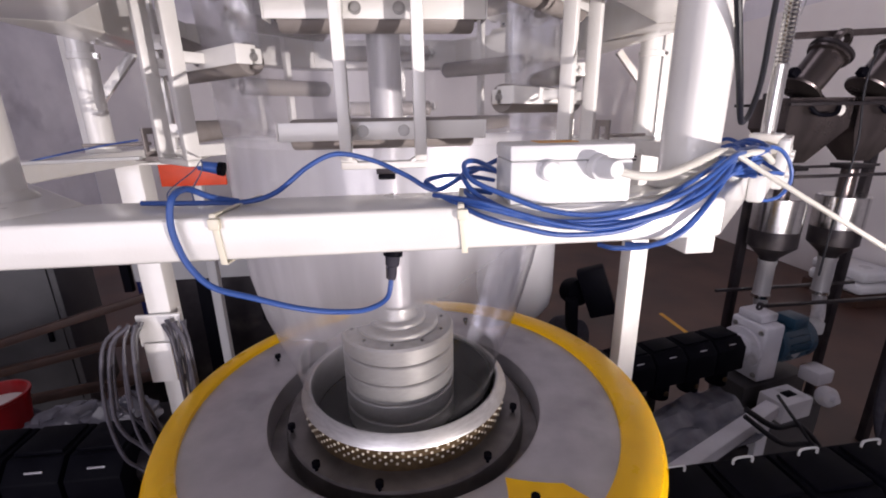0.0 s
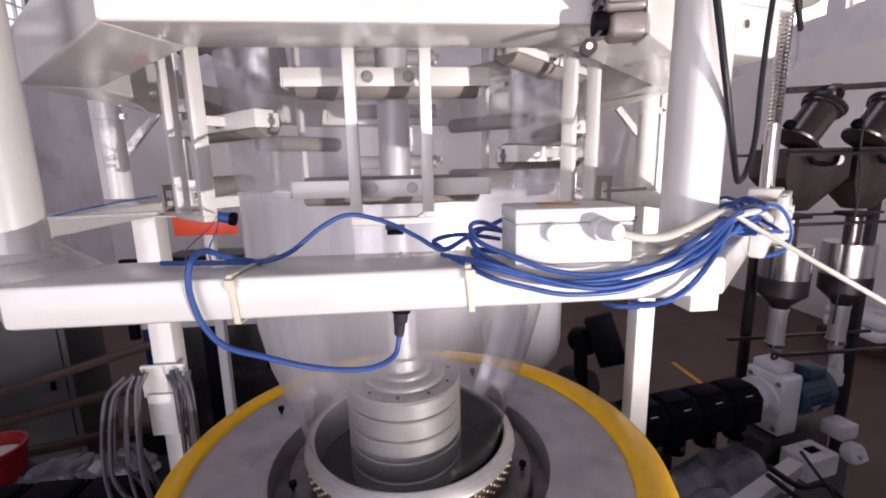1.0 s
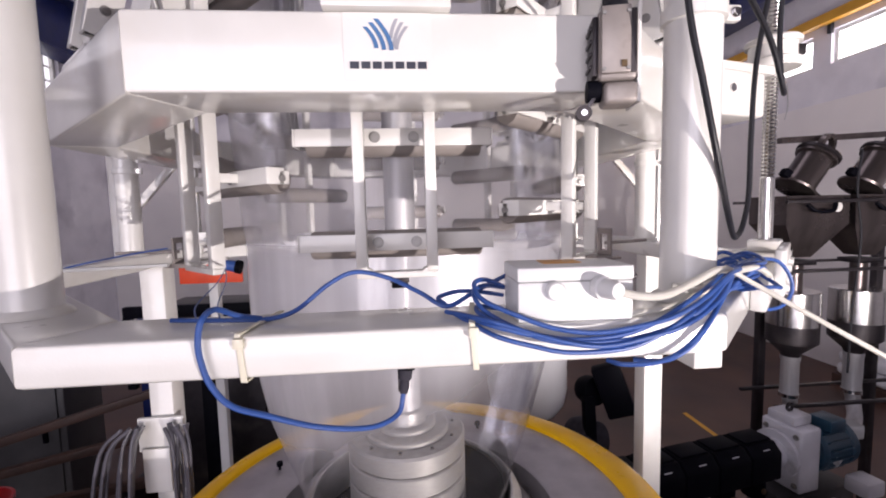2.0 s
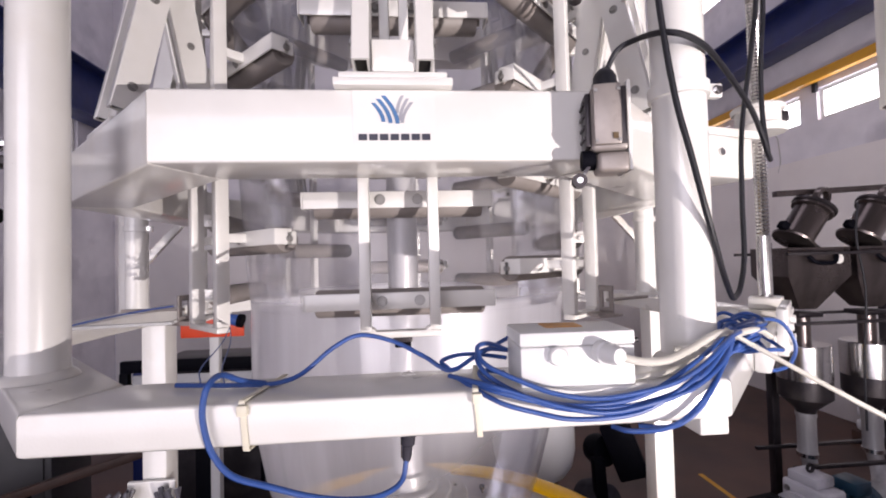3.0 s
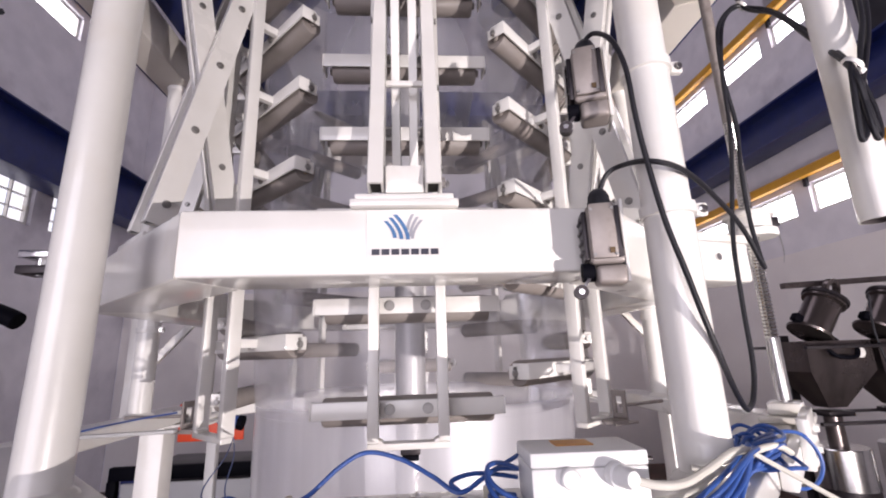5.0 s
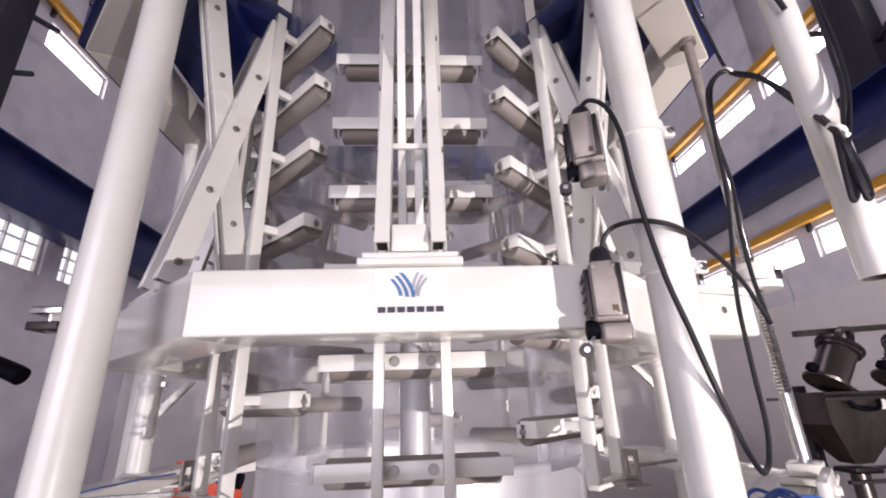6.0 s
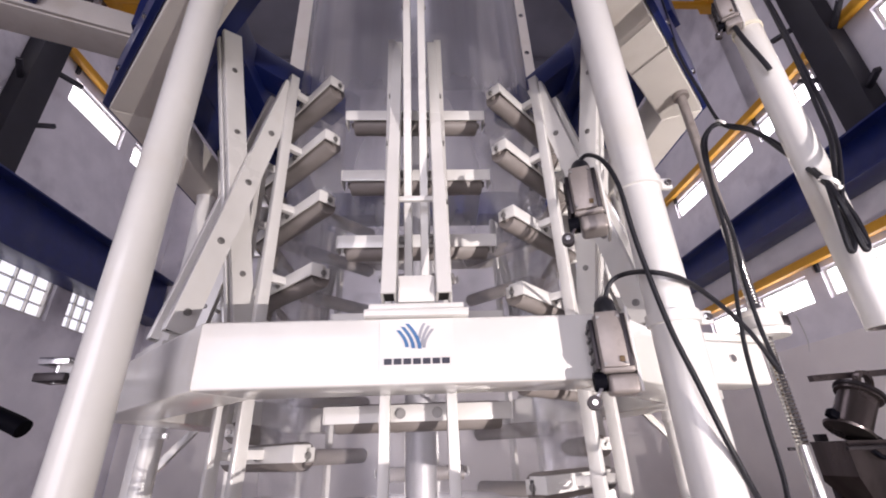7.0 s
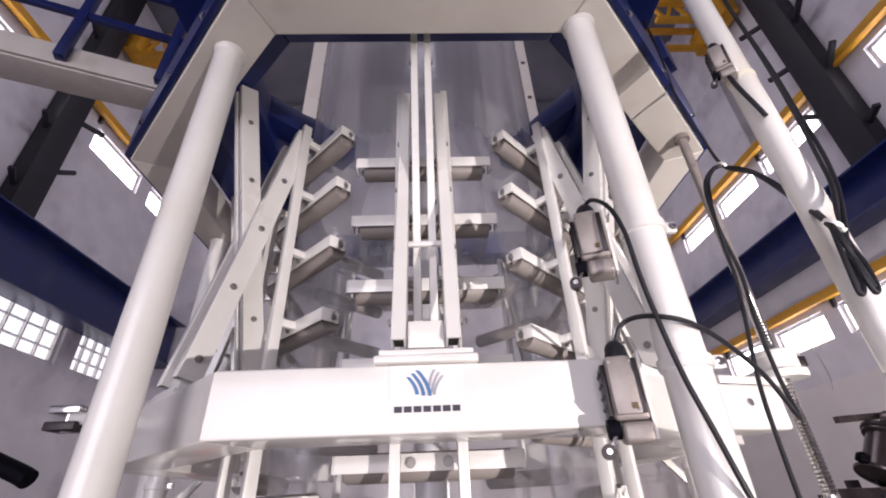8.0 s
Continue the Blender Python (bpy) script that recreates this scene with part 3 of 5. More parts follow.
def bracket_roller():
    bm = B()
    L = 0.124
    m = Matrix.Translation((0, 0.0265, -0.004)) @ Matrix.Rotation(radians(90), 4, "Y")
    lathe(bm, [(0.0, -L - 0.006), (0.006, -L - 0.006), (0.006, -L), (0.0185, -L), (0.0205, -L + 0.003), (0.0205, L - 0.003), (0.0185, L), (0.006, L), (0.006, L + 0.006), (0.0, L + 0.006)], 24)
    bmesh.ops.transform(bm, matrix=m, verts=bm.verts)
    return bm


def end_bolt():
    return bolt(B(), (0.139, 0.022, -0.003), (1, 0, 0), 0.004, 0.004)


def end_bolt_far():
    return bolt(B(), (-0.139, 0.022, -0.003), (-1, 0, 0), 0.004, 0.004)


def link_channel():
    """The outer pair of the scissor: from the ring inwards and up."""
    return channel(B(), (0, -0.566, 2.553), (0, -0.446, 3.135), 0.019, 0.037, S, 0.0028, 1)


def link_inner():
    return channel(B(), (0, -0.452, 2.545), (0, -0.582, 3.195), 0.0125, 0.037, S, 0.0024, 1)


def roller_guide(angle, levels, front=False):
    g = thing("roller_guide", "white roller guide with stacked rollers and scissor links on the ring", "guide", CENTRE @ pose(0, 0, 0, 0, 0, angle), "roller guides round the bubble")
    for s in (-1, 1):
        b = part("upright", shared("upright", guide_bar, WHITE), WHITE, g)
        b.location = (s * 0.0465, -R_BAR - 0.012, 0)
    ft = part("foot_bar", shared("foot_bar", guide_foot, WHITE), WHITE, g)
    ft.location = (0, -R_BAR - 0.012, 0)
    for z in levels:
        w = part("bracket", shared("bracket", bracket_web, WHITE), WHITE, g)
        w.location = (0, -R_WEB, z)
        part("roller", shared("roller", bracket_roller, ROLLER), ROLLER, w, "grey-brown sleeved roller")
        part("axle_bolt", shared("axle_bolt", end_bolt, BOLTSTEEL), BOLTSTEEL, w)
        part("axle_bolt", shared("axle_bolt_far", end_bolt_far, BOLTSTEEL), BOLTSTEEL, w)
        for s in (-1, 1):
            so = part("standoff", shared("standoff", lambda: box(B(), 0, 0, 0, 0.012, 0.028, 0.014, 0.001), WHITE), WHITE, g)
            so.location = (s * 0.0465, -R_WEB - 0.0155, z + 0.001)
            bo = part("mount_bolt", shared("mount_bolt", lambda: bolt(B(), (0, 0, 0), (0, -1, 0), 0.0058, 0.004), BOLTSTEEL), BOLTSTEEL, g)
            bo.location = (s * 0.027, -R_WEB - 0.0016, z)
    # scissor links
    for s in (-1, 1):
        lk = part("outer_link", shared("outer_link", link_channel, WHITE), WHITE, g)
        lk.location = (s * 0.0345, 0, 0)
        # black box painted in for the shade inside the link's open end
        part("dark_end", shared("dark_end", lambda: box(B(), 0, 0, 0, 0.0122, 0.028, 0.006), HOLE), HOLE, g).location = (s * 0.0345, -0.546, 2.5565)
        li = part("inner_link", shared("inner_link", link_inner, WHITE), WHITE, g)
        li.location = (s * 0.0125, 0, 0)
        for k in range(4):
            q = Vector((s * 0.019, -0.452 - 0.13 * (0.2 + 0.22 * k) + 0.019, 2.545 + 0.65 * (0.2 + 0.22 * k)))
            bi = part("inner_bolt", shared("inner_bolt_%d" % s, lambda: bolt(B(), (0, 0, 0), (s, 0, 0), 0.004, 0.003), BOLTSTEEL), BOLTSTEEL, g)
            bi.location = q
        for k in range(5):
            t = 0.05 + 0.225 * k
            p = Vector((s * 0.0442, -0.566 + 0.12 * t + 0.019, 2.553 + 0.582 * t))
            bo = part("link_bolt", shared("link_bolt_%d" % s, lambda: bolt(B(), (0, 0, 0), (s, 0, 0), 0.0045, 0.004), BOLTSTEEL), BOLTSTEEL, g)
            bo.location = p
    part("tie_bar", box(B(), 0, -0.512, 2.72, 0.056, 0.006, 0.008, 0.001), WHITE, g)
    part("base_block", box(B(), 0, -0.538, 2.563, 0.046, 0.03, 0.036, 0.002), WHITE, g)
    part("base_plate", box(B(), 0, -0.535, Z_RING[1] + 0.0045, 0.126, 0.07, 0.009, 0.0015), WHITE, g)
    part("base_plate_top", box(B(), 0, -0.533, Z_RING[1] + 0.0135, 0.116, 0.06, 0.0085, 0.0015), WHITE, g)
    return g


FRONT = (2.282, 2.428, 2.569, 2.709, 2.846, 2.99)
LEFT = (2.38, 2.523, 2.668, 2.816, 2.96, 3.105)
RIGHT = (2.326, 2.476, 2.626, 2.779, 2.935, 3.085)
for k, lv in ((0, FRONT), (1, RIGHT), (2, LEFT), (3, FRONT), (4, RIGHT), (5, LEFT), (6, FRONT), (7, LEFT)):
    roller_guide(45 * k, lv)

# ---------------------------------------------------------------- die, air ring and bubble
Z_DIE = 1.6


def eccentric(bm, r, dx):
    """Shift what lies outside the radius r to one side."""
    for v in bm.verts:
        if math.hypot(v.co.x, v.co.y) > r:
            v.co.x += dx
    return bm


def air_ring():
    a = thing("air_ring", "yellow rimmed grey cast air ring round the die", "air ring", pose(CX + 0.012, CY, Z_DIE))
    part("rim", eccentric(lathe(B(), [(0.528, -0.012), (0.530, 0.004), (0.538, 0.008), (0.582, 0.006), (0.6, -0.004), (0.612, -0.03), (0.612, -0.2), (0.6, -0.215), (0.5, -0.215)], 96), 0.565, 0.016), YELLOW, a, "glossy yellow painted rim")
    part("top_plate", lathe(B(), [(0.53, -0.006), (0.352, -0.006), (0.346, -0.01), (0.343, -0.07)], 96), PLATE, a, "stained grey aluminium plate")
    part("well_floor", lathe(B(), [(0.344, -0.07), (0.306, -0.072), (0.302, -0.024), (0.298, -0.02), (0.24, -0.02)], 96), WELL, a, "dark metal floor of the well round the lip, shade partly painted in")
    part("lip_ring", lathe(B(), [(0.233, -0.03), (0.233, 0.064), (0.2355, 0.068), (0.2395, 0.068), (0.258, 0.049), (0.260, 0.044), (0.253, 0.041)], 96), LIP, a, "polished steel lip ring")
    band = part("perforated_band", lathe(B(), [(0.252, 0.043), (0.256, 0.041), (0.253, 0.001), (0.246, -0.002), (0.246, -0.06)], 96), BRASS, a, "brass perforated air band")
    hole = finish("air_hole", cyl(B(), (-0.002, 0, 0), (0.001, 0, 0), 0.0031, n=8), PINHOLE)
    for row in range(4):
        for k in range(66):
            an = 2 * math.pi * (k + 0.5 * (row % 2)) / 66
            r = 0.2560 - 0.0007 * row
            part("air_hole", hole, PINHOLE, band).matrix_basis = pose(r * math.cos(an), r * math.sin(an), 0.0352 - 0.0094 * row, 0, 0, math.degrees(an))
    part("shield", part_patch(), YELLOW, a, "yellow plate let into the ring")
    for an, r in ((198, 0.29), (228, 0.295), (258, 0.295), (305, 0.295), (342, 0.28), (30, 0.29), (-58, 0.44), (60, 0.44), (150, 0.44)):
        st = B()
        x, y = r * math.cos(radians(an)), r * math.sin(radians(an))
        z = -0.021 if r < 0.3 else -0.006
        cyl(st, (x, y, z), (x, y, z + 0.018), 0.004, n=10)
        cyl(st, (x, y, z + 0.012), (x, y, z + 0.022), 0.009, n=12)
        part("knob", st, BLACK, a, "small black knob screw")
    return a


def part_patch():
    rows = []
    for k in range(9):
        an = radians(-68 + 20 * k / 8)
        rows.append([(r * math.cos(an), r * math.sin(an)) for r in (0.362 + 0.18 * abs(k / 8 - 0.5), 0.526)])
    return slab(B(), rows, lambda u, v, d: (u, v, -0.009 + d), 0.008)


def die_core():
    d = thing("die_core", "turned steel die mandrel of stacked discs", "die", pose(CX, CY, Z_DIE))
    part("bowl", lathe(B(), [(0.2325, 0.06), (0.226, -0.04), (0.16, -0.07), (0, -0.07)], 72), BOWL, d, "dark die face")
    z = -0.04
    for k in range(4):
        part("disc", lathe(B(), [(0, z), (0.131, z), (0.131, z + 0.002), (0.1385, z + 0.0065), (0.1385, z + 0.0465), (0.1355, z + 0.0495), (0, z + 0.0495)], 72), STEEL, d)
        z += 0.05
    part("top_disc", lathe(B(), [(0, z), (0.131, z), (0.131, z + 0.002), (0.1385, z + 0.0065), (0.1385, z + 0.040), (0.134, z + 0.046), (0.100, z + 0.046), (0.100, z + 0.056), (0.096, z + 0.059), (0.070, z + 0.059), (0.070, z + 0.068), (0.066, z + 0.071), (0.050, z + 0.071), (0.048, z + 0.074), (0.044, z + 0.098), (0.036, z + 0.102), (0, z + 0.102)], 72), STEEL, d)
    z += 0.03
    for k in range(10):
        an = 2 * math.pi * (k + 0.3) / 10
        part("set_screw", cyl(B(), (0.114 * math.cos(an), 0.114 * math.sin(an), z + 0.012), (0.114 * math.cos(an), 0.114 * math.sin(an), z + 0.0185), 0.004, n=8), DARKSTEEL, d)
    part("riser_pole", lathe(B(), [(0.0345, z + 0.07), (0.0345, 0.45), (0.0365, 0.45), (0.0365, 0.46), (0.0345, 0.46), (0.0345, 1.72)], 40), PALESTEEL, d, "brushed steel riser tube")
    part("pedestal", lathe(B(), [(0.3, -0.1), (0.3, -0.5), (0.34, -0.52), (0.34, -0.7), (0.26, -0.75), (0.26, -1.55), (0.42, -1.56), (0.42, -1.5995), (0, -1.5995)], 48), DARKSTEEL, d, "dark steel die block on its foot")
    return d


def bubble():
    b = thing("film_bubble", "clear blown plastic film bubble rising from the die", "film", pose(CX, CY, 0))
    prof = [(0.234, Z_DIE + 0.067), (0.242, 1.70), (0.256, 1.76), (0.276, 1.82), (0.301, 1.90), (0.321, 1.99), (0.333, 2.08), (0.339, 2.17), (0.342, 2.255)]
    cone = lathe(B(), prof, 96)
    tb = lathe(B(), [(0.342, 2.2552), (0.346, 2.3), (0.35, 2.5), (0.351, 2.8), (0.351, 3.3), (0.35, 4.2), (0.34, 5.4)], 96)
    for bm in (cone, tb):                # the bubble sways a little aside between die and rollers
        for v in bm.verts:
            v.co.x += 0.018 * max(0.0, 1 - abs(v.co.z - 2.27) / 0.35)
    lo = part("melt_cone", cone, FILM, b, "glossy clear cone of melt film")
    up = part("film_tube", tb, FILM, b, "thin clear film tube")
    for o in (lo, up):
        o.visible_shadow = False
    return b


air_ring()
die_core()
bubble()

# ---------------------------------------------------------------- lift screw, brackets and switches
def rod_thread(bm, x, y, z0, z1, r, pitch=0.006):
    prof = []
    z = z0
    while z < z1:
        prof += [(r, z), (r * 0.86, z + pitch * 0.5)]
        z += pitch
    prof.append((r, z1))
    return lathe(bm, prof, 20, (x, y, 0))


def lift_screw():
    x, y = 0.592, 0.66
    g = thing("lift_screw", "threaded steel lift screw with a white flanged nut", "screw", pose(x, y, 0))
    part("foot_plate", box(B(), 0, 0, 2.2395, 0.085, 0.07, 0.010, 0.002, pose(0, 0, 0, 0, 0, 45)), WHITE, g)
    part("bearing_block", box(B(), 0, 0, 2.2545, 0.058, 0.046, 0.019, 0.003, pose(0, 0, 0, 0, 0, 45)), WHITE, g)
    part("smooth_sleeve", cyl(B(), (0, 0, 2.264), (0, 0, 2.365), 0.0105, n=24), CHROME, g, "bright plain sleeve")
    part("thread", rod_thread(B(), 0, 0, 2.365, 2.76, 0.0105), CHROME, g, "bright screw thread")
    part("upper_rod", cyl(B(), (0, 0, 2.76), (0, 0, Z_TOP + 0.03), 0.0098, n=24), SWITCHGREY, g, "dull plain rod")
    part("top_collar", cyl(B(), (0, 0, Z_TOP - 0.012), (0, 0, Z_TOP - 0.0004), 0.017, n=24), SWITCHGREY, g)
    nut = part("flanged_nut", lathe(B(), [(0.0112, 2.536), (0.038, 2.536), (0.04, 2.539), (0.04, 2.548), (0.036, 2.5505), (0.033, 2.5505), (0.033, 2.572), (0.038, 2.573), (0.039, 2.579), (0.037, 2.582), (0.0112, 2.582)], 40), WHITE, g, "white flanged lift nut")
    part("nut_slot", box(B(), 0.028, -0.018, 2.561, 0.014, 0.014, 0.017, 0.001), DARKSTEEL, nut)
    return g


def ring_arm():
    """The arm by which the ring hangs on the lift nut."""
    g = thing("lift_bracket", "white box-section bracket from the ring to the lift nut", "bracket")
    part("box_section", box(B(), 0, 0, 0, 0.16, 0.07, 0.066, 0.006, pose(0.455, 0.622, 2.485, 0, 0, 17), 3), WHITE, g)
    part("tongue", box(B(), 0, 0, 0, 0.14, 0.045, 0.014, 0.003, pose(0.505, 0.64, 2.5285, 0, 0, 15)), WHITE, g)
    part("bolt", bolt(B(), (0.47, 0.592, 2.49), (0.3, -1, 0), 0.006), CHROME, g)
    return g


def limit_switch(m, name="limit_switch", label="grey die-cast limit switch with a roller lever"):
    """A cast body on a back plate, cover screws, cable gland and roller lever."""
    g = thing(name, label, "switch", m, "limit switches")
    part("back_plate", box(B(), 0.021, 0.012, 0.0, 0.004, 0.045, 0.094, 0.0015), WHITE, g, "white mounting plate")
    body = B()
    box(body, 0, 0, 0.006, 0.036, 0.036, 0.066, 0.004, seg=3)
    part("body", body, SWITCHGREY, g)
    part("cover", box(B(), -0.003, -0.0205, 0.009, 0.027, 0.006, 0.062, 0.002), SWITCHGREY, g)
    sl = part("side_lid", box(B(), -0.0205, 0.0, 0.006, 0.006, 0.030, 0.056, 0.002), DARKSTEEL, g, "dark ribbed side lid")
    for k in range(4):
        part("rib", box(B(), -0.0242, 0.0, -0.012 + k * 0.012, 0.003, 0.024, 0.004, 0.001), DARKSTEEL, sl)
    # shadow along the right of the body, drawn as a dark strip
    part("shade_strip", box(B(), 0.0135, -0.0185, 0.008, 0.0055, 0.003, 0.058, 0.0006), DARKSTEEL, g)
    part("lever_hub", cyl(B(), (-0.014, -0.004, -0.034), (-0.027, -0.004, -0.034), 0.0105, n=20), BLACK, g, "black lever hub")
    part("head", box(B(), 0.003, -0.002, -0.0385, 0.032, 0.032, 0.021, 0.005, seg=3), SWITCHGREY, g)
    part("gland", lathe(B(), [(0.0, 0.039), (0.0125, 0.039), (0.013, 0.041), (0.013, 0.047), (0.012, 0.049), (0.0118, 0.054), (0.0095, 0.059), (0.0055, 0.063), (0.0, 0.064)], 20), RUBBER, g, "black domed cable gland")
    for x, z in ((-0.014, -0.018), (0.008, -0.018), (-0.014, 0.033), (0.008, 0.033)):
        part("screw", cyl(B(), (x, -0.0232, z), (x, -0.0250, z), 0.0018, n=10), BOLTSTEEL, g)
    part("brass_tag", box(B(), 0.004, -0.0242, -0.014, 0.005, 0.0016, 0.006), BRASS, g)
    lv = part("lever", bar(B(), (-0.017, -0.006, -0.036), (-0.031, -0.010, -0.056), 0.008, 0.004, (0, 1, 0), 0.001), CHROME, g, "plated lever")
    part("lever_roller", cyl(B(), (-0.031, -0.006, -0.056), (-0.031, -0.017, -0.056), 0.0075, n=20), DARKSTEEL, lv)
    part("roller_pin", cyl(B(), (-0.031, -0.0168, -0.056), (-0.031, -0.0185, -0.056), 0.003, n=10), CHROME, lv)
    return g


lift_screw()
ring_arm()
limit_switch(pose(0.2085, 0.415, 2.472, 0, 0, -14))
limit_switch(pose(0.2085, 0.405, 2.663, 0, 0, -20))


def junction_box():
    g = thing("junction_box", "pale grey plastic junction box standing on the white beam", "junction box", pose(0.131, 0.342, Z_FRAME[1], 0, 0, -2))
    part("body", box(B(), 0, 0, 0.0165, 0.093, 0.054, 0.032, 0.002), BOXGREY, g)
    part("lid", box(B(), 0, 0, 0.0385, 0.094, 0.055, 0.0115, 0.002), BOXGREY, g)
    part("blanking_plug", lathe(B(), [(0, 0), (0.0078, 0), (0.0078, 0.004), (0.0065, 0.0055), (0, 0.0055)], 24), BOXGREY, g).matrix_basis = pose(-0.017, -0.0268, 0.0255, 90, 0, 0)
    gl = part("cable_gland", lathe(B(), [(0, 0), (0.0095, 0), (0.0095, 0.006), (0.0078, 0.007), (0.0078, 0.016), (0.006, 0.021), (0.0, 0.021)], 16), BOXGREY, g)
    gl.matrix_basis = pose(0.0185, -0.0268, 0.0275, 90, 0, 18)
    part("sticker", box(B(), -0.004, 0.006, 0.0447, 0.032, 0.022, 0.0008), STICKER, g, "orange warning sticker")
    part("side_pin", cyl(B(), (0.046, 0.004, 0.03), (0.064, 0.004, 0.03), 0.0022, n=10), DARKSTEEL, g)
    return g


junction_box()


def cable(name, label, mat, r, pts, category="cable", group=""):
    g = thing(name, label, category, None, group)
    part("sheath", tube(B(), pts, r), mat, g)
    return g


BC, BL = "blue_cable", "blue plastic sensor cable lying over the white beam"
cable(BC, BL, BLUECABLE, 0.0021, [(0.093, 0.400, 2.260), (0.072, 0.385, 2.254), (0.054, 0.370, 2.249), (0.031, 0.360, 2.241), (0.009, 0.370, 2.252), (-0.019, 0.385, 2.264), (-0.050, 0.390, 2.270), (-0.073, 0.380, 2.261), (-0.097, 0.365, 2.243), (-0.118, 0.360, 2.237), (-0.144, 0.360, 2.2368), (-0.180, 0.365, 2.2368), (-0.204, 0.370, 2.2368)])
cable(BC, "blue sensor cable looping down in front of the white beam", BLUECABLE, 0.0024, [(-0.126, 0.360, 2.2372), (-0.142, 0.350, 2.243), (-0.152, 0.335, 2.252), (-0.154, 0.316, 2.249), (-0.157, 0.3135, 2.234), (-0.156, 0.3135, 2.218), (-0.150, 0.3135, 2.199), (-0.137, 0.315, 2.182), (-0.112, 0.320, 2.170), (-0.082, 0.330, 2.155), (-0.054, 0.345, 2.143), (-0.031, 0.360, 2.137), (-0.014, 0.375, 2.140), (-0.009, 0.382, 2.156)])
COIL = "loops of blue cable"
STRANDS = [
    [(0.090, 0.385, 2.251), (0.065, 0.360, 2.258), (0.053, 0.345, 2.255), (0.059, 0.330, 2.243), (0.082, 0.314, 2.231), (0.108, 0.311, 2.221), (0.143, 0.311, 2.216), (0.179, 0.311, 2.220), (0.210, 0.311, 2.228), (0.236, 0.313, 2.242), (0.267, 0.330, 2.259), (0.300, 0.360, 2.265)],
    [(0.079, 0.360, 2.2368), (0.058, 0.350, 2.242), (0.055, 0.330, 2.241), (0.072, 0.309, 2.233), (0.102, 0.307, 2.225), (0.132, 0.306, 2.220), (0.163, 0.306, 2.220), (0.195, 0.306, 2.223), (0.225, 0.308, 2.233), (0.257, 0.322, 2.247), (0.288, 0.350, 2.261)],
    [(0.163, 0.330, 2.196), (0.172, 0.318, 2.196), (0.197, 0.313, 2.198), (0.219, 0.313, 2.207), (0.238, 0.315, 2.224), (0.267, 0.332, 2.245), (0.298, 0.360, 2.262)],
    [(0.031, 0.360, 2.242), (0.025, 0.370, 2.247), (0.043, 0.380, 2.250), (0.064, 0.385, 2.248), (0.088, 0.390, 2.243)],
    [(0.035, 0.350, 2.2375), (0.064, 0.313, 2.234), (0.094, 0.309, 2.227), (0.124, 0.308, 2.222), (0.160, 0.308, 2.223), (0.190, 0.309, 2.231), (0.225, 0.317, 2.246), (0.265, 0.340, 2.258), (0.303, 0.370, 2.266)],
    [(0.030, 0.355, 2.2375), (0.060, 0.316, 2.238), (0.088, 0.307, 2.230), (0.120, 0.303, 2.221), (0.150, 0.303, 2.217), (0.185, 0.304, 2.222), (0.220, 0.307, 2.231), (0.252, 0.322, 2.244), (0.285, 0.35, 2.256)],
    [(0.185, 0.328, 2.196), (0.205, 0.314, 2.199), (0.226, 0.312, 2.211), (0.246, 0.318, 2.230), (0.270, 0.335, 2.247), (0.300, 0.365, 2.259)],
]
rnd_ = random.Random(21)
for k in range(2):      # further strands that follow the bundle a little apart
    src = STRANDS[(0, 4, 5, 1, 2)[k]]
    dz, dy = (0.011, -0.009, 0.008, 0.012)[k], rnd_.uniform(-0.005, -0.001)
    STRANDS.append([(x + rnd_.uniform(-0.003, 0.003), y + dy, max(z + dz * math.sin(math.pi * j / (len(src) - 1)) ** 0.5, 2.2368 if y > 0.318 and z > 2.23 else 2.19)) for j, (x, y, z) in enumerate(src)])
for st in STRANDS:
    cable(BC, "blue cable strand of a loosely coiled bundle on the beam", BLUECABLE, 0.0020, st, "cable", COIL)


def knot():
    """The tangle of blue cable where the bundle is tied at the foot of the post."""
    rnd = random.Random(4)
    for k in range(16):
        a0 = rnd.uniform(0, 6.28)
        cx, cy, cz = 0.331 + rnd.uniform(-0.012, 0.014), 0.398 + rnd.uniform(-0.015, 0.02), 2.249 + rnd.uniform(-0.004, 0.016)
        ra, rb = rnd.uniform(0.022, 0.052), rnd.uniform(0.012, 0.03)
        tl = rnd.uniform(-0.5, 0.5)
        pts = []
        for j in range(11):
            a = a0 + j * 0.62
            u, v = ra * math.cos(a), rb * math.sin(a)
            pts.append((cx + u * 0.75 - v * 0.4, cy + u * 0.6 + v * 0.7, max(cz + v * tl + u * 0.12 + 0.004 * math.sin(a * 2), 2.2368)))
        cable(BC, "blue cable wound into a tangle at the post's foot", BLUECABLE, 0.0019, pts, "cable", COIL)


knot()
cable(BC, "blue cable looping over the corner of the frame", BLUECABLE, 0.0021, [(0.33, 0.40, 2.262), (0.376, 0.425, 2.264), (0.425, 0.452, 2.257), (0.446, 0.458, 2.240), (0.451, 0.458, 2.221), (0.439, 0.455, 2.205), (0.419, 0.45, 2.201), (0.405, 0.446, 2.203)], "cable", COIL)
PC = "pale_cable"
cable(PC, "off-white round cable leaving the junction box", PALECABLE, 0.0032, [(0.1555, 0.300, 2.2603), (0.174, 0.2985, 2.256), (0.195, 0.300, 2.256), (0.223, 0.311, 2.262), (0.262, 0.334, 2.268), (0.300, 0.362, 2.262)])
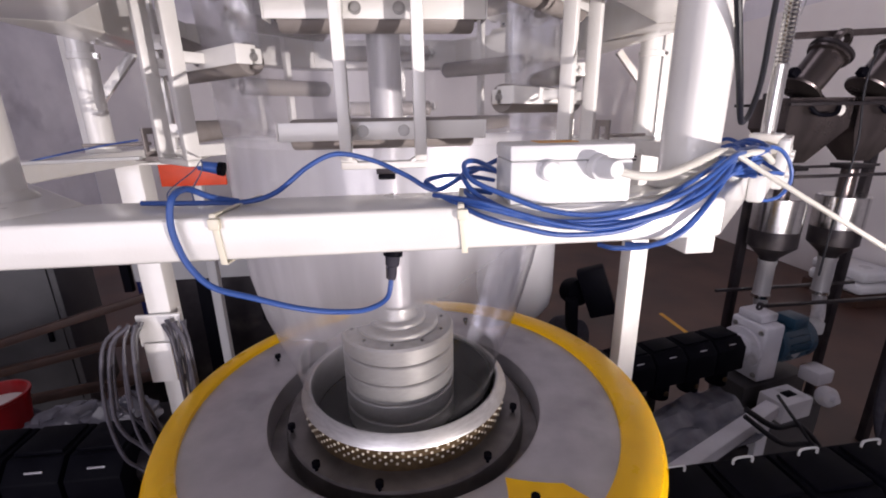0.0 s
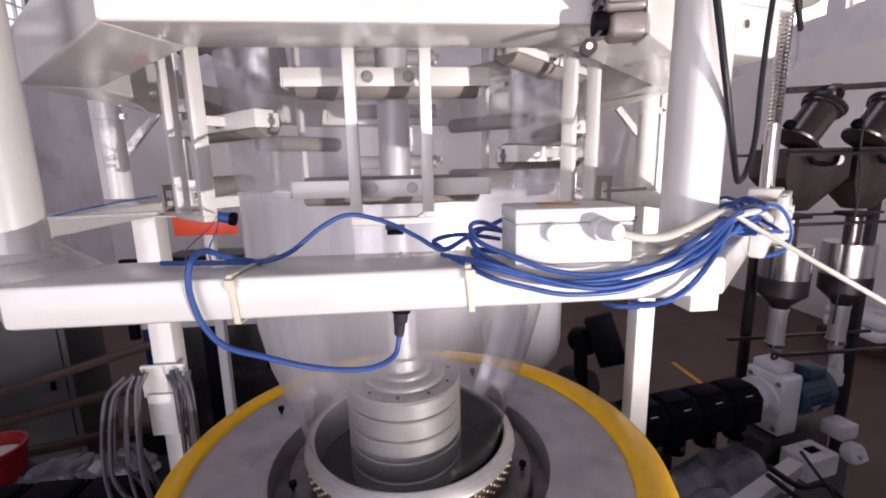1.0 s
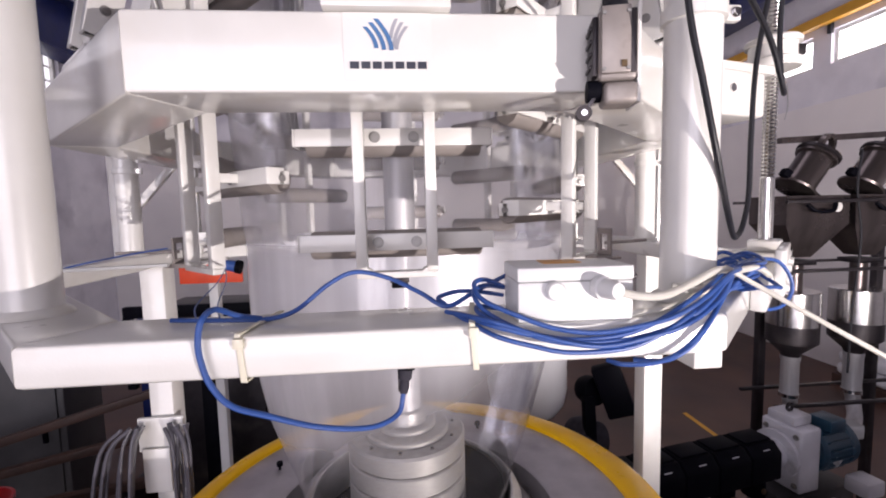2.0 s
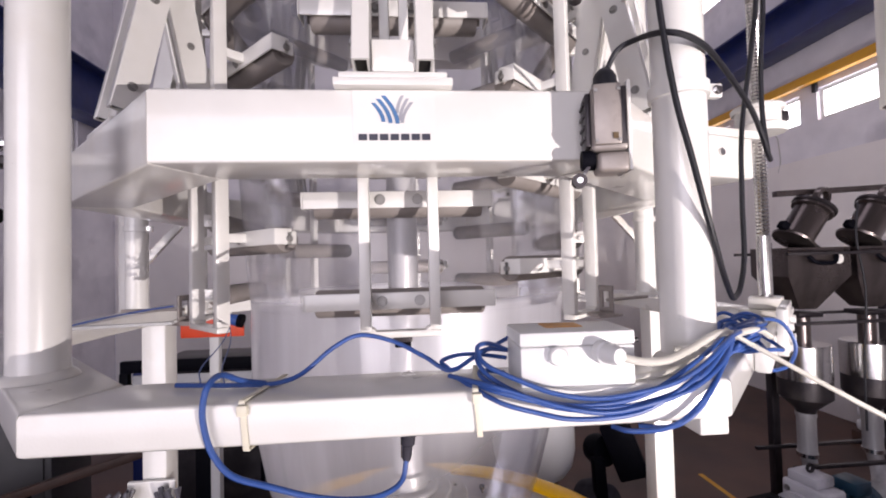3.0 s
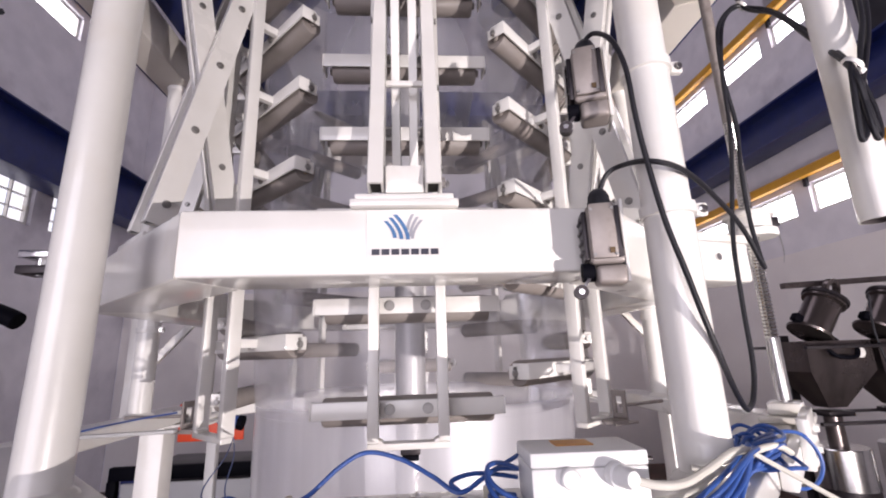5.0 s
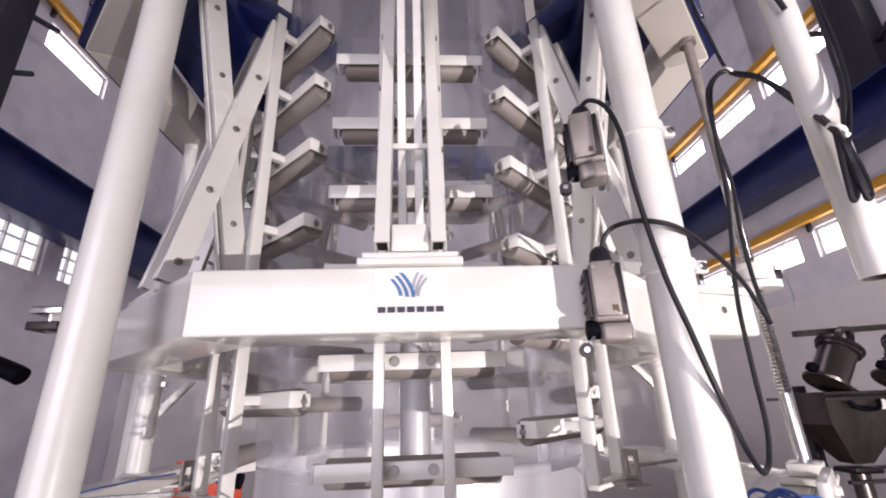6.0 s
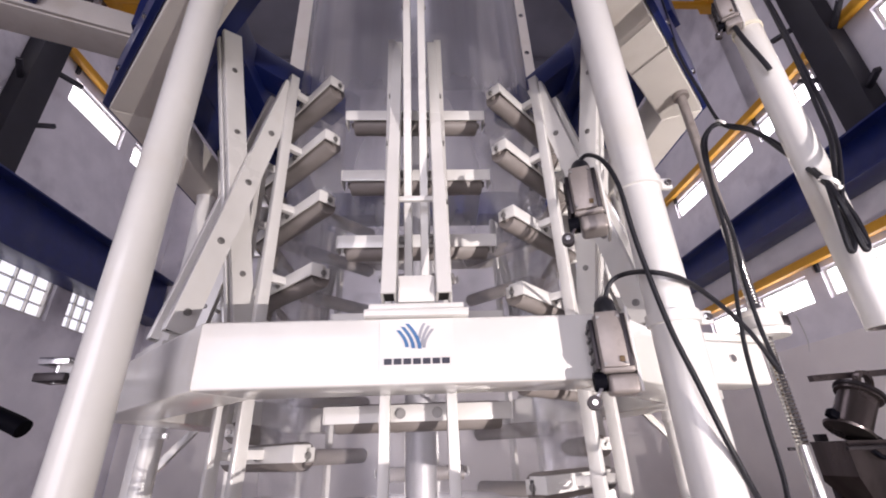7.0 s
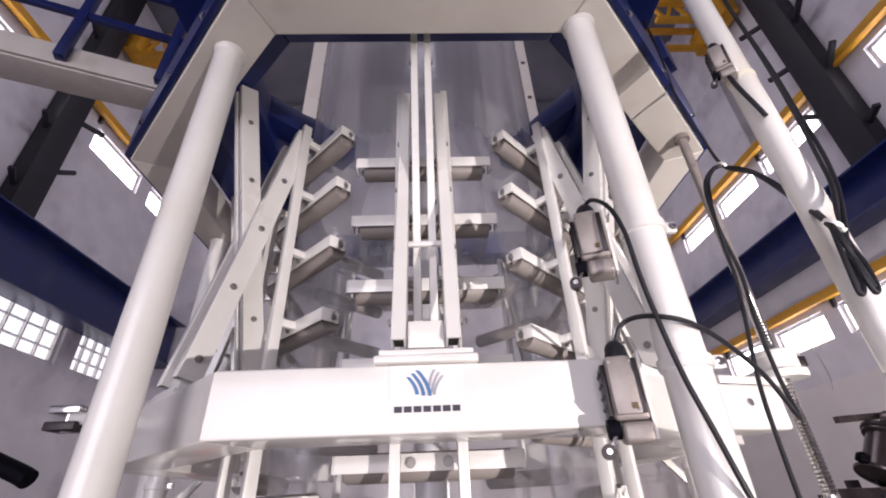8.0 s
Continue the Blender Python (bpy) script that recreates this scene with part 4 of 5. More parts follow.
cable(PC, "off-white cable hanging away from the frame corner", PALECABLE, 0.0022, [(0.283, 0.352, 2.268), (0.311, 0.349, 2.251), (0.337, 0.340, 2.234), (0.370, 0.330, 2.213), (0.420, 0.320, 2.183), (0.50, 0.310, 2.135), (0.66, 0.30, 2.04)])
cable(PC, "thin off-white cable lying along the beam top", PALECABLE, 0.0026, [(0.092, 0.327, 2.2375), (0.126, 0.3215, 2.2372), (0.168, 0.324, 2.2372), (0.205, 0.330, 2.2372), (0.236, 0.345, 2.239), (0.262, 0.352, 2.252)])
cable(PC, "off-white cable round the foot of the post", PALECABLE, 0.003, [(0.236, 0.356, 2.252), (0.255, 0.349, 2.250), (0.280, 0.352, 2.254), (0.305, 0.362, 2.262), (0.335, 0.375, 2.262), (0.36, 0.39, 2.252)])


def tie(x, tail):
    """A nylon cable tie round the front beam."""
    g = thing("cable_tie", "yellowed nylon cable tie round the white beam", "cable tie")
    y0, y1, z0, z1 = 0.3188, 0.395, 2.1985, 2.2355
    bm = B()
    w = 0.0024
    bar(bm, (x + 0.003, y0, z0), (x, y0, z1), w * 2, 0.0014, (1, 0, 0), 0.0004)
    bar(bm, (x, y0, z1), (x + 0.012, y1, z1), w * 2, 0.0014, (1, 0, 0), 0.0004)
    bar(bm, (x + 0.003, y0, z0), (x + 0.012, y1, z0), w * 2, 0.0014, (1, 0, 0), 0.0004)
    part("strap", bm, NYLON, g)
    part("lock", box(B(), x + 0.001, y0 - 0.0015, 2.229, 0.008, 0.005, 0.008, 0.001), NYLON, g)
    if tail:
        part("tail", tube(B(), [(x + 0.003, 0.318, 2.2), (x + 0.008, 0.314, 2.1975), (x + 0.013, 0.313, 2.1985)], 0.0013, 6), NYLON, g)
    return g


tie(-0.131, False)
tie(0.047, False)


def sensor():
    """Sensor below the front beam, its plug and bracket."""
    g = thing("proximity_sensor", "steel proximity sensor with a grey plug behind the beam", "sensor")
    part("plug", lathe(B(), [(0, 0), (0.0035, 0), (0.0046, 0.005), (0.0046, 0.012), (0.0064, 0.014), (0.0068, 0.022), (0.0078, 0.0225), (0.0078, 0.0275), (0.0066, 0.028), (0, 0.03)], 20), GREYHOSE, g, "dark grey cable plug with a black ring").matrix_basis = pose(-0.009, 0.383, 2.155, -8, 6, 0)
    part("barrel", lathe(B(), [(0, 0), (0.006, 0), (0.006, 0.05), (0, 0.05)], 20), CHROME, g).matrix_basis = pose(-0.006, 0.3875, 2.184, -8, 6, 0)
    part("seal_ring", lathe(B(), [(0.0066, 0.022), (0.0088, 0.0225), (0.0088, 0.0265), (0.0066, 0.0272)], 20), BLACK, g).matrix_basis = pose(-0.009, 0.383, 2.155, -8, 6, 0)
    part("collar", lathe(B(), [(0, 0.0275), (0.0085, 0.0275), (0.0085, 0.04), (0, 0.04)], 20), BLUECABLE, g, "blue collar").matrix_basis = pose(-0.008, 0.3845, 2.155, -8, 6, 0)
    part("bracket", bar(B(), (-0.0115, 0.3985, 2.15), (-0.0115, 0.3985, 2.225), 0.006, 0.003, (1, 0, 0)), CHROME, g)
    return g


sensor()


def foot_sensor():
    g = thing("film_sensor", "small dark edge sensor under the front roller guide", "sensor")
    part("body", box(B(), -0.012, 0.572, 2.226, 0.022, 0.014, 0.007, 0.002), BLACK, g)
    part("arm", box(B(), -0.012, 0.572, 2.234, 0.026, 0.010, 0.0095, 0.001), DARKSTEEL, g)
    return g


foot_sensor()


def guide_bracket(x, y, rz):
    g = thing("slot_bracket", "grey slotted angle bracket at the foot of a roller guide", "bracket", pose(x, y, 2.236, 0, 0, rz), "slotted brackets")
    bm = B()
    box(bm, 0, 0, 0.012, 0.004, 0.03, 0.008, 0.0008)
    box(bm, 0, 0, 0.048, 0.004, 0.03, 0.010, 0.0008)
    for s in (-1, 1):
        box(bm, 0, s * 0.011, 0.030, 0.004, 0.008, 0.030, 0.0008)
    box(bm, -0.015, 0, 0.006, 0.034, 0.03, 0.004, 0.0008)
    part("plate", bm, SWITCHGREY, g)
    rod = part("rod", cyl(B(), (0.002, 0, 0.028), (0.12, 0.02, 0.026), 0.003, n=10), SWITCHGREY, g)
    part("foot", box(B(), 0, 0, 0.002, 0.05, 0.026, 0.0038, 0.0006), SWITCHGREY, g)
    return g


guide_bracket(0.33, 0.69, 20)
guide_bracket(-0.40, 0.79, 160)

# ---------------------------------------------------------------- hanging tube and black cables
def hanging_tube():
    g = thing("hanging_tube", "white round conduit tube hanging beside the cage", "tube")
    x, y = 0.468, 0.345
    part("pipe", lathe(B(), [(0.0155, 2.474), (0.0175, 2.474), (0.0175, 2.86), (0.0175, 4.2)], 32, (x, y, 0)), WHITE, g)
    part("band", lathe(B(), [(0.0176, 2.905), (0.0192, 2.906), (0.0192, 2.911), (0.0176, 2.912)], 32, (x, y, 0)), NYLON, g)
    part("cap", lathe(B(), [(0.0, 2.478), (0.0155, 2.478), (0.0155, 2.474)], 32, (x, y, 0)), DARKSTEEL, g)
    return g


hanging_tube()
limit_switch(pose(0.436, 0.332, 2.93, 8, 0, -35) @ Matrix.Scale(0.62, 4), "conduit_box", "small grey cast cable box on the hanging tube")
KC, KL = "black_cable", "black rubber cable hanging in a loose loop"
cable(KC, "black rubber cable arching from the limit switch", RUBBER, 0.0029, [(0.2085, 0.415, 2.528), (0.220, 0.410, 2.552), (0.233, 0.395, 2.557), (0.237, 0.348, 2.540), (0.271, 0.351, 2.532), (0.328, 0.39, 2.520), (0.388, 0.43, 2.492), (0.433, 0.462, 2.451), (0.447, 0.480, 2.465), (0.451, 0.490, 2.517), (0.457, 0.495, 2.591), (0.468, 0.500, 2.666), (0.463, 0.500, 2.749), (0.470, 0.500, 2.830), (0.502, 0.504, 2.873), (0.522, 0.504, 2.878)])
cable(KC, "black rubber cable from the upper switch down past the post", RUBBER, 0.0029, [(0.2035, 0.405, 2.717), (0.214, 0.390, 2.725), (0.222, 0.365, 2.697), (0.227, 0.352, 2.652), (0.229, 0.350, 2.596), (0.233, 0.350, 2.552), (0.242, 0.348, 2.480), (0.255, 0.348, 2.427), (0.269, 0.350, 2.374), (0.301, 0.375, 2.320), (0.340, 0.415, 2.292), (0.358, 0.432, 2.289), (0.375, 0.445, 2.300), (0.390, 0.456, 2.334), (0.402, 0.470, 2.402), (0.414, 0.480, 2.490), (0.439, 0.490, 2.591), (0.455, 0.497, 2.66), (0.460, 0.497, 2.749), (0.476, 0.500, 2.830), (0.50, 0.507, 2.868), (0.522, 0.507, 2.882)])
cable(KC, KL, RUBBER, 0.0029, [(0.56, 0.60, 3.75), (0.538, 0.560, 3.487), (0.528, 0.540, 3.272), (0.500, 0.515, 3.062), (0.511, 0.510, 2.958), (0.522, 0.504, 2.878), (0.518, 0.450, 2.815), (0.483, 0.380, 2.716), (0.431, 0.305, 2.621), (0.429, 0.298, 2.576), (0.432, 0.298, 2.545)])
cable(KC, KL, RUBBER, 0.0026, [(0.525, 0.508, 2.881), (0.526, 0.460, 2.829), (0.500, 0.390, 2.728), (0.436, 0.309, 2.629), (0.430, 0.300, 2.591), (0.426, 0.296, 2.556), (0.430, 0.298, 2.540), (0.438, 0.300, 2.548), (0.445, 0.305, 2.576), (0.447, 0.310, 2.611), (0.456, 0.312, 2.645), (0.470, 0.313, 2.685), (0.480, 0.318, 2.73), (0.494, 0.325, 2.823), (0.500, 0.328, 2.937), (0.502, 0.332, 3.084), (0.5, 0.335, 3.4), (0.5, 0.335, 4.0)])
cable(KC, KL, RUBBER, 0.0026, [(0.428, 0.302, 2.619), (0.417, 0.298, 2.570), (0.414, 0.298, 2.539), (0.424, 0.300, 2.549), (0.432, 0.305, 2.583), (0.456, 0.309, 2.634), (0.480, 0.316, 2.686), (0.492, 0.320, 2.743), (0.499, 0.325, 2.820), (0.506, 0.330, 2.933), (0.508, 0.336, 3.089), (0.507, 0.338, 3.4), (0.507, 0.338, 4.0)])
cable(KC, "short black cable below the conduit box", RUBBER, 0.0032, [(0.436, 0.33, 2.90), (0.438, 0.327, 2.87), (0.446, 0.324, 2.83), (0.452, 0.325, 2.812)])
for x, y, z in ((0.522, 0.5055, 2.88), (0.434, 0.3045, 2.624)):
    t_ = thing("cable_tie", "white nylon tie holding the black cables together", "cable tie", pose(x, y, z, 30, 40, 0))
    part("strap", lathe(B(), [(0.0085, -0.002), (0.0098, -0.002), (0.0098, 0.002), (0.0085, 0.002)], 20, closed=True), LABELW, t_)
    part("lock", box(B(), 0.011, 0, 0, 0.005, 0.005, 0.005, 0.0008), LABELW, t_)


# ---------------------------------------------------------------- the floodlight behind the camera
def floodlight():
    g = thing("floodlight", "unseen black floodlight on a stand with two barn doors added", "floodlight")
    x, y, z = FLOOD
    part("stand_pole", cyl(B(), (x, y - 0.08, 0.02), (x, y - 0.08, z - 0.1), 0.018, n=16), BLACK, g)
    part("stand_base", cyl(B(), (x, y - 0.08, 0.0), (x, y - 0.08, 0.02), 0.25, n=32), BLACK, g)
    part("housing", box(B(), x, y - 0.09, z, 0.24, 0.12, 0.18, 0.01), BLACK, g)
    part("bulb", box(B(), x, y - 0.022, z, 0.014, 0.012, 0.014), glowing("lamp_glow", (1.0, 0.95, 0.88), 6.0), g, "bright lamp")
    # flaps added out of view to keep the light off the floor and off the tower's head
    for near, far, reach in ((-0.05, 0.001, 0.16), (0.10, 0.066, 0.09)):
        part("barn_door", slab(B(), [[(x - 0.25, y - 0.02), (x - 0.25, y + reach)], [(x + 0.25, y - 0.02), (x + 0.25, y + reach)]], lambda u, v, d: (u, v, z + near + (far - near) * (v - y + 0.02) / (reach + 0.02) - d), 0.003), BLACK, g)
    return g


floodlight()

# ---------------------------------------------------------------- head of the tower
def head_frame():
    """The blue platform frame over the cage and the cream tower columns on it."""
    f = thing("platform_frame", "dark blue steel platform frame over the cage", "frame", CENTRE)
    for i in (0, 1, 2, 6, 7):
        part("ring_beam", oct_side(0.30, 0.60, i, 0.08, 3.2005, 3.38, 0.004), BLUE, f)
    for s in (-1, 1):
        part("cross_beam", bar(B(), (s * 0.52, -0.75, 3.44), (s * 0.52, 1.1, 3.44), 0.09, 0.118, (1, 0, 0)), BLUE, f)
    for p, q in (((-0.52, -0.116, 3.47), (-0.336, 0.059, 3.47)), ((0.494, -0.112, 3.47), (0.355, 0.085, 3.47))):
        d = (Vector(q) - Vector(p)) * 0.35
        part("cross_beam", bar(B(), Vector(p) - d, Vector(q) + d, 0.075, 0.08, (d.y, -d.x, 0)), BLUE, f)
    part("diagonal_beam", bar(B(), (-0.95, 0.05, 3.8), (-0.28, 0.48, 3.8), 0.09, 0.12, (0.43, -0.67, 0)), BLUE, f)
    part("diagonal_beam", bar(B(), (0.92, -0.06, 3.8), (0.34, 0.58, 3.8), 0.09, 0.12, (0.64, 0.58, 0)), BLUE, f)
    for y in (-0.68, 0.75):
        part("edge_beam", bar(B(), (-0.95, y, 3.44), (0.95, y, 3.44), 0.119, 0.119, (0, 1, 0)), BLUE, f)
    return f


head_frame()


def tower_column(x, y, z0, z1):
    g = thing("tower_column", "cream steel channel column of the haul-off tower", "column", pose(x, y, 0), "columns of the tower")
    part("channel", channel(B(), (0, 0, z0), (0, 0, z1), 0.12, 0.06, (1, 0, 0), 0.006), CREAM, g)
    for k in range(4):
        part("bolt", bolt(B(), (0.03, -0.001, z0 + 0.25 + k * 0.3), (0, -1, 0), 0.01), CHROME, g)
    return g


for x, y in ((-0.62, 1.62), (0.56, 1.62), (-0.46, 1.74), (0.42, 1.74)):
    tower_column(x, y, 3.5, 6.2)


def knee(x, y, s):
    g = thing("knee_brace", "white knee brace between post and ring behind the bubble", "brace")
    part("strut", bar(B(), (x + s * 0.112, y, 2.33), (x - s * 0.02, y, 2.475), 0.014, 0.02, (0, 1, 0)), WHITE, g)
    part("upright", box(B(), x + s * 0.13, y, 2.3745, 0.035, 0.04, 0.349, 0.003), WHITE, g)
    return g


knee(0.70, 1.36, 1)
knee(-0.62, 1.22, -1)


def frame_leg(x, y, z1=2.1995):
    g = thing("frame_leg", "white square steel leg under the octagonal frame", "leg", pose(x, y, 0), "legs of the frame")
    part("tube", box(B(), 0, 0, z1 / 2 + 0.005, 0.064, 0.064, z1 - 0.012, 0.004), WHITE, g)
    part("base_plate", box(B(), 0, 0, 0.006, 0.18, 0.18, 0.012, 0.002), WHITE, g)
    part("head_plate", box(B(), -0.06 if x > 0 else 0.06, -0.01, z1 - 0.0035, 0.22, 0.18, 0.006, 0.001), WHITE, g)
    return g


frame_leg(-0.712, 1.29)
frame_leg(0.815, 1.38)


def cable_manifold():
    """White bracket on the left leg with grey hoses hanging from it."""
    g = thing("hose_bracket", "white bracket on the leg with grey hoses tied to it", "bracket", pose(-0.712, 1.29, 0.09))
    part("plate", box(B(), 0, -0.042, 1.62, 0.125, 0.012, 0.10, 0.004), WHITE, g)
    part("tongue", box(B(), -0.01, -0.056, 1.52, 0.075, 0.010, 0.13, 0.004), WHITE, g)
    rnd = random.Random(9)
    for k in range(15):
        s = -1 if k < 8 else 1
        x0 = s * rnd.uniform(0.03, 0.085)
        w = s * rnd.uniform(-0.01, 0.08)
        d = rnd.uniform(-0.09, -0.06)
        zb = rnd.uniform(0.98, 1.42)
        h = thing("grey_hose", "grey plastic hose hanging from the leg", "hose", pose(-0.712, 1.29, 0.09), "grey hoses")
        part("sheath", tube(B(), [(x0, d, 1.66), (x0 + w * 0.7, d - 0.02, 1.6), (x0 + w, d - 0.04, 1.42), (x0 + w * 0.9, d - 0.03, zb + 0.1), (x0 + w * 0.4, d, zb), (x0 * 0.3, d + 0.01, zb - 0.2), (x0 * 0.5, d, zb - 0.5)], rnd.uniform(0.004, 0.0065), 8, 6), PALEHOSE, h)
    return g


cable_manifold()


# ---------------------------------------------------------------- hoppers beyond the cage
def hopper(x, y, tilt):
    """A vacuum loader on a dark cone, a shelf and a lower steel bin."""
    g = thing("hopper", "dark steel material hopper with a tilted vacuum loader", "hopper", pose(x, y, 0), "material hoppers")
    ld = part("loader", lathe(B(), [(0, 0), (0.115, 0), (0.12, 0.012), (0.10, 0.02), (0.092, 0.04), (0.092, 0.225), (0.11, 0.23), (0.11, 0.243), (0.09, 0.248), (0, 0.248)], 28), HOPPERSTEEL, g, "cylindrical vacuum loader")
    ld.matrix_basis = pose(-0.05, -0.02, 2.40, 0, tilt, 0)
    part("lid", lathe(B(), [(0.11, 0.246), (0.118, 0.253), (0.118, 0.268), (0.10, 0.278), (0.06, 0.288), (0, 0.290)], 28), DARKSTEEL, ld)
    part("eye", lathe(B(), [(0.045, -0.016), (0.07, -0.016), (0.072, 0), (0.07, 0.016), (0.045, 0.016)], 20, closed=True), HOPPERSTEEL, ld).matrix_basis = pose(0.01, 0, 0.335, 90, 0, 20)
    part("clamp", box(B(), 0.12, -0.02, 0.03, 0.05, 0.05, 0.05, 0.01), BLACK, ld)
    part("clamp", box(B(), -0.125, -0.03, 0.03, 0.05, 0.05, 0.05, 0.01), BLACK, ld)
    part("handle", tube(B(), [(-0.09, -0.16, 2.31), (-0.05, -0.18, 2.27), (0.05, -0.18, 2.27), (0.09, -0.16, 2.31)], 0.012, 8, 4), BLACK, g)
    m = B()
    rows = [(0.2, 0.14, 2.36), (0.2, 0.14, 2.19), (0.055, 0.05, 1.985)]
    quads = []
    for a, b, z in rows:
        quads.append([m.verts.new((sx * a, sy * b, z)) for sx, sy in ((-1, -1), (1, -1), (1, 1), (-1, 1))])
    for p, q in zip(quads, quads[1:]):
        for k in range(4):
            m.faces.new((p[k], p[(k + 1) % 4], q[(k + 1) % 4], q[k]))
    m.faces.new(quads[0])
    m.faces.new(quads[-1][::-1])
    part("cone", m, HOPPERSTEEL, g, "dark sheet-metal cone")
    part("badge", lathe(B(), [(0, 0), (0.03, 0), (0.03, 0.004), (0, 0.004)], 20), LABELW, g).matrix_basis = pose(0.12, -0.1415, 2.29, 90, 0, 0)
    part("slide_gate", box(B(), 0, 0, 1.952, 0.16, 0.14, 0.03, 0.004), DARKSTEEL, g)
    part("drop_tube", cyl(B(), (0, 0, 1.935), (0, 0, 1.765), 0.045, n=20), HOPPERSTEEL, g)
    part("bin", lathe(B(), [(0, 1.77), (0.135, 1.77), (0.14, 1.765), (0.14, 1.56)], 32), CHROME, g, "bright steel bin")
    part("bin_foot", lathe(B(), [(0.139, 1.56), (0.138, 1.45), (0.06, 1.375), (0.05, 1.35), (0, 1.35)], 32), DARKSTEEL, g)
    part("outlet", lathe(B(), [(0, 1.35), (0.055, 1.35), (0.055, 1.33), (0.05, 1.32), (0.05, 1.10), (0, 1.10)], 20), PALESTEEL, g)
    return g


HOP = ((2.42, 2.5), (2.86, 2.5))
for k, (x, y) in enumerate(HOP):
    hopper(x, y, 36)
rk = thing("hopper_rack", "dark steel rack carrying the material hoppers", "rack")
for z in (2.325, 1.925):
    for y in (2.3, 2.7):
        part("rail", bar(B(), (2.16, y, z), (3.3, y, z), 0.02, 0.018, (0, 1, 0)), DARKSTEEL, rk)
for x, y in ((2.40, 2.72), (3.25, 2.72), (3.25, 2.28)):
    part("rack_leg", box(B(), x, y, 1.2, 0.05, 0.05, 2.4, 0.003), DARKSTEEL, rk)
part("cross_bar", bar(B(), (2.3, 2.52, 2.70), (3.4, 2.60, 2.76), 0.035, 0.035, (0, 1, 0)), HOPPERSTEEL, rk)
for y in (2.36, 2.64):
    part("bin_rail", bar(B(), (2.2, y, 1.085), (3.28, y, 1.085), 0.024, 0.02, (0, 1, 0)), DARKSTEEL, rk)
for k, x in enumerate((2.42, 2.86)):
    fp = thing("feed_pipe", "grey feed pipe with a pale valve under the hopper", "pipe", None, "feed pipes")
    part("elbow", tube(B(), [(x, 2.5, 1.10), (x, 2.48, 1.0), (x - 0.06, 2.42, 0.92), (x - 0.25, 2.3, 0.88), (x - 0.5, 2.15, 0.86)], 0.04, 14, 6), PALESTEEL, fp)
    part("valve", box(B(), x - 0.2, 2.33, 0.93, 0.12, 0.1, 0.09, 0.012), PANELGREY, fp)
    part("clamp_ring", lathe(B(), [(0.042, -0.012), (0.055, -0.012), (0.055, 0.012), (0.042, 0.012)], 18, (x, 2.5, 1.095)), CHROME, fp)
wire = cable("thin_wire", "thin dark wire hanging down over the hoppers", RUBBER, 0.006, [(2.66, 2.34, 2.62), (2.63, 2.33, 2.4), (2.66, 2.32, 2.1), (2.62, 2.31, 1.7), (2.6, 2.30, 1.3)], "wire")


# ---------------------------------------------------------------- extruders
def barrel_cover(parent, bm_len, k, mat):
    """One clamshell heater cover: an eight-sided shell with a lip and a bright label strip."""
    bm = B()
    prof = [(-0.15, -0.12), (-0.15, 0.07), (-0.09, 0.135), (0.09, 0.135), (0.15, 0.07), (0.15, -0.12)]
    a = [bm.verts.new((0, y, z)) for y, z in prof]
    b = [bm.verts.new((bm_len, y, z)) for y, z in prof]
    n = len(prof)
    for i in range(n):
        bm.faces.new((a[i], a[(i + 1) % n], b[(i + 1) % n], b[i]))
    bm.faces.new(a[::-1])
    bm.faces.new(b)
    bmesh.ops.recalc_face_normals(bm, faces=bm.faces)
    bmesh.ops.bevel(bm, geom=bm.edges[:], offset=0.008, segments=2, affect="EDGES", profile=0.5)
    c = part("heater_cover", bm, mat, parent)
    c.location = (k * (bm_len + 0.015), 0, 0)
    part("cover_lid", box(B(), bm_len / 2, 0, 0.142, bm_len * 0.86, 0.15, 0.018, 0.006), mat, c)
    part("bright_strip", box(B(), bm_len * 0.55, -0.127, 0.102, 0.06, 0.004, 0.006, 0, pose(0, 0, 0)), MACHINEGREY, c, "small pale label strip")
    part("blower", cyl(B(), (bm_len * 0.5, -0.05, -0.12), (bm_len * 0.5, -0.05, -0.26), 0.075, n=20), BLACK, c)
    part("blower_eye", lathe(B(), [(0, 0), (0.022, 0), (0.018, 0.01), (0, 0.012)], 14), BRASS, c).matrix_basis = pose(bm_len * 0.5, -0.125, -0.2, 90, 0, 0)
    return c


def handle(parent, x, z, y=0.0):
    part("lift_handle", tube(B(), [(x - 0.034, y, z), (x - 0.034, y, z + 0.018), (x - 0.022, y, z + 0.026), (x + 0.022, y, z + 0.026), (x + 0.034, y, z + 0.018), (x + 0.034, y, z)], 0.0042, 8, 3), PANELGREY, parent, "pale lift handle")


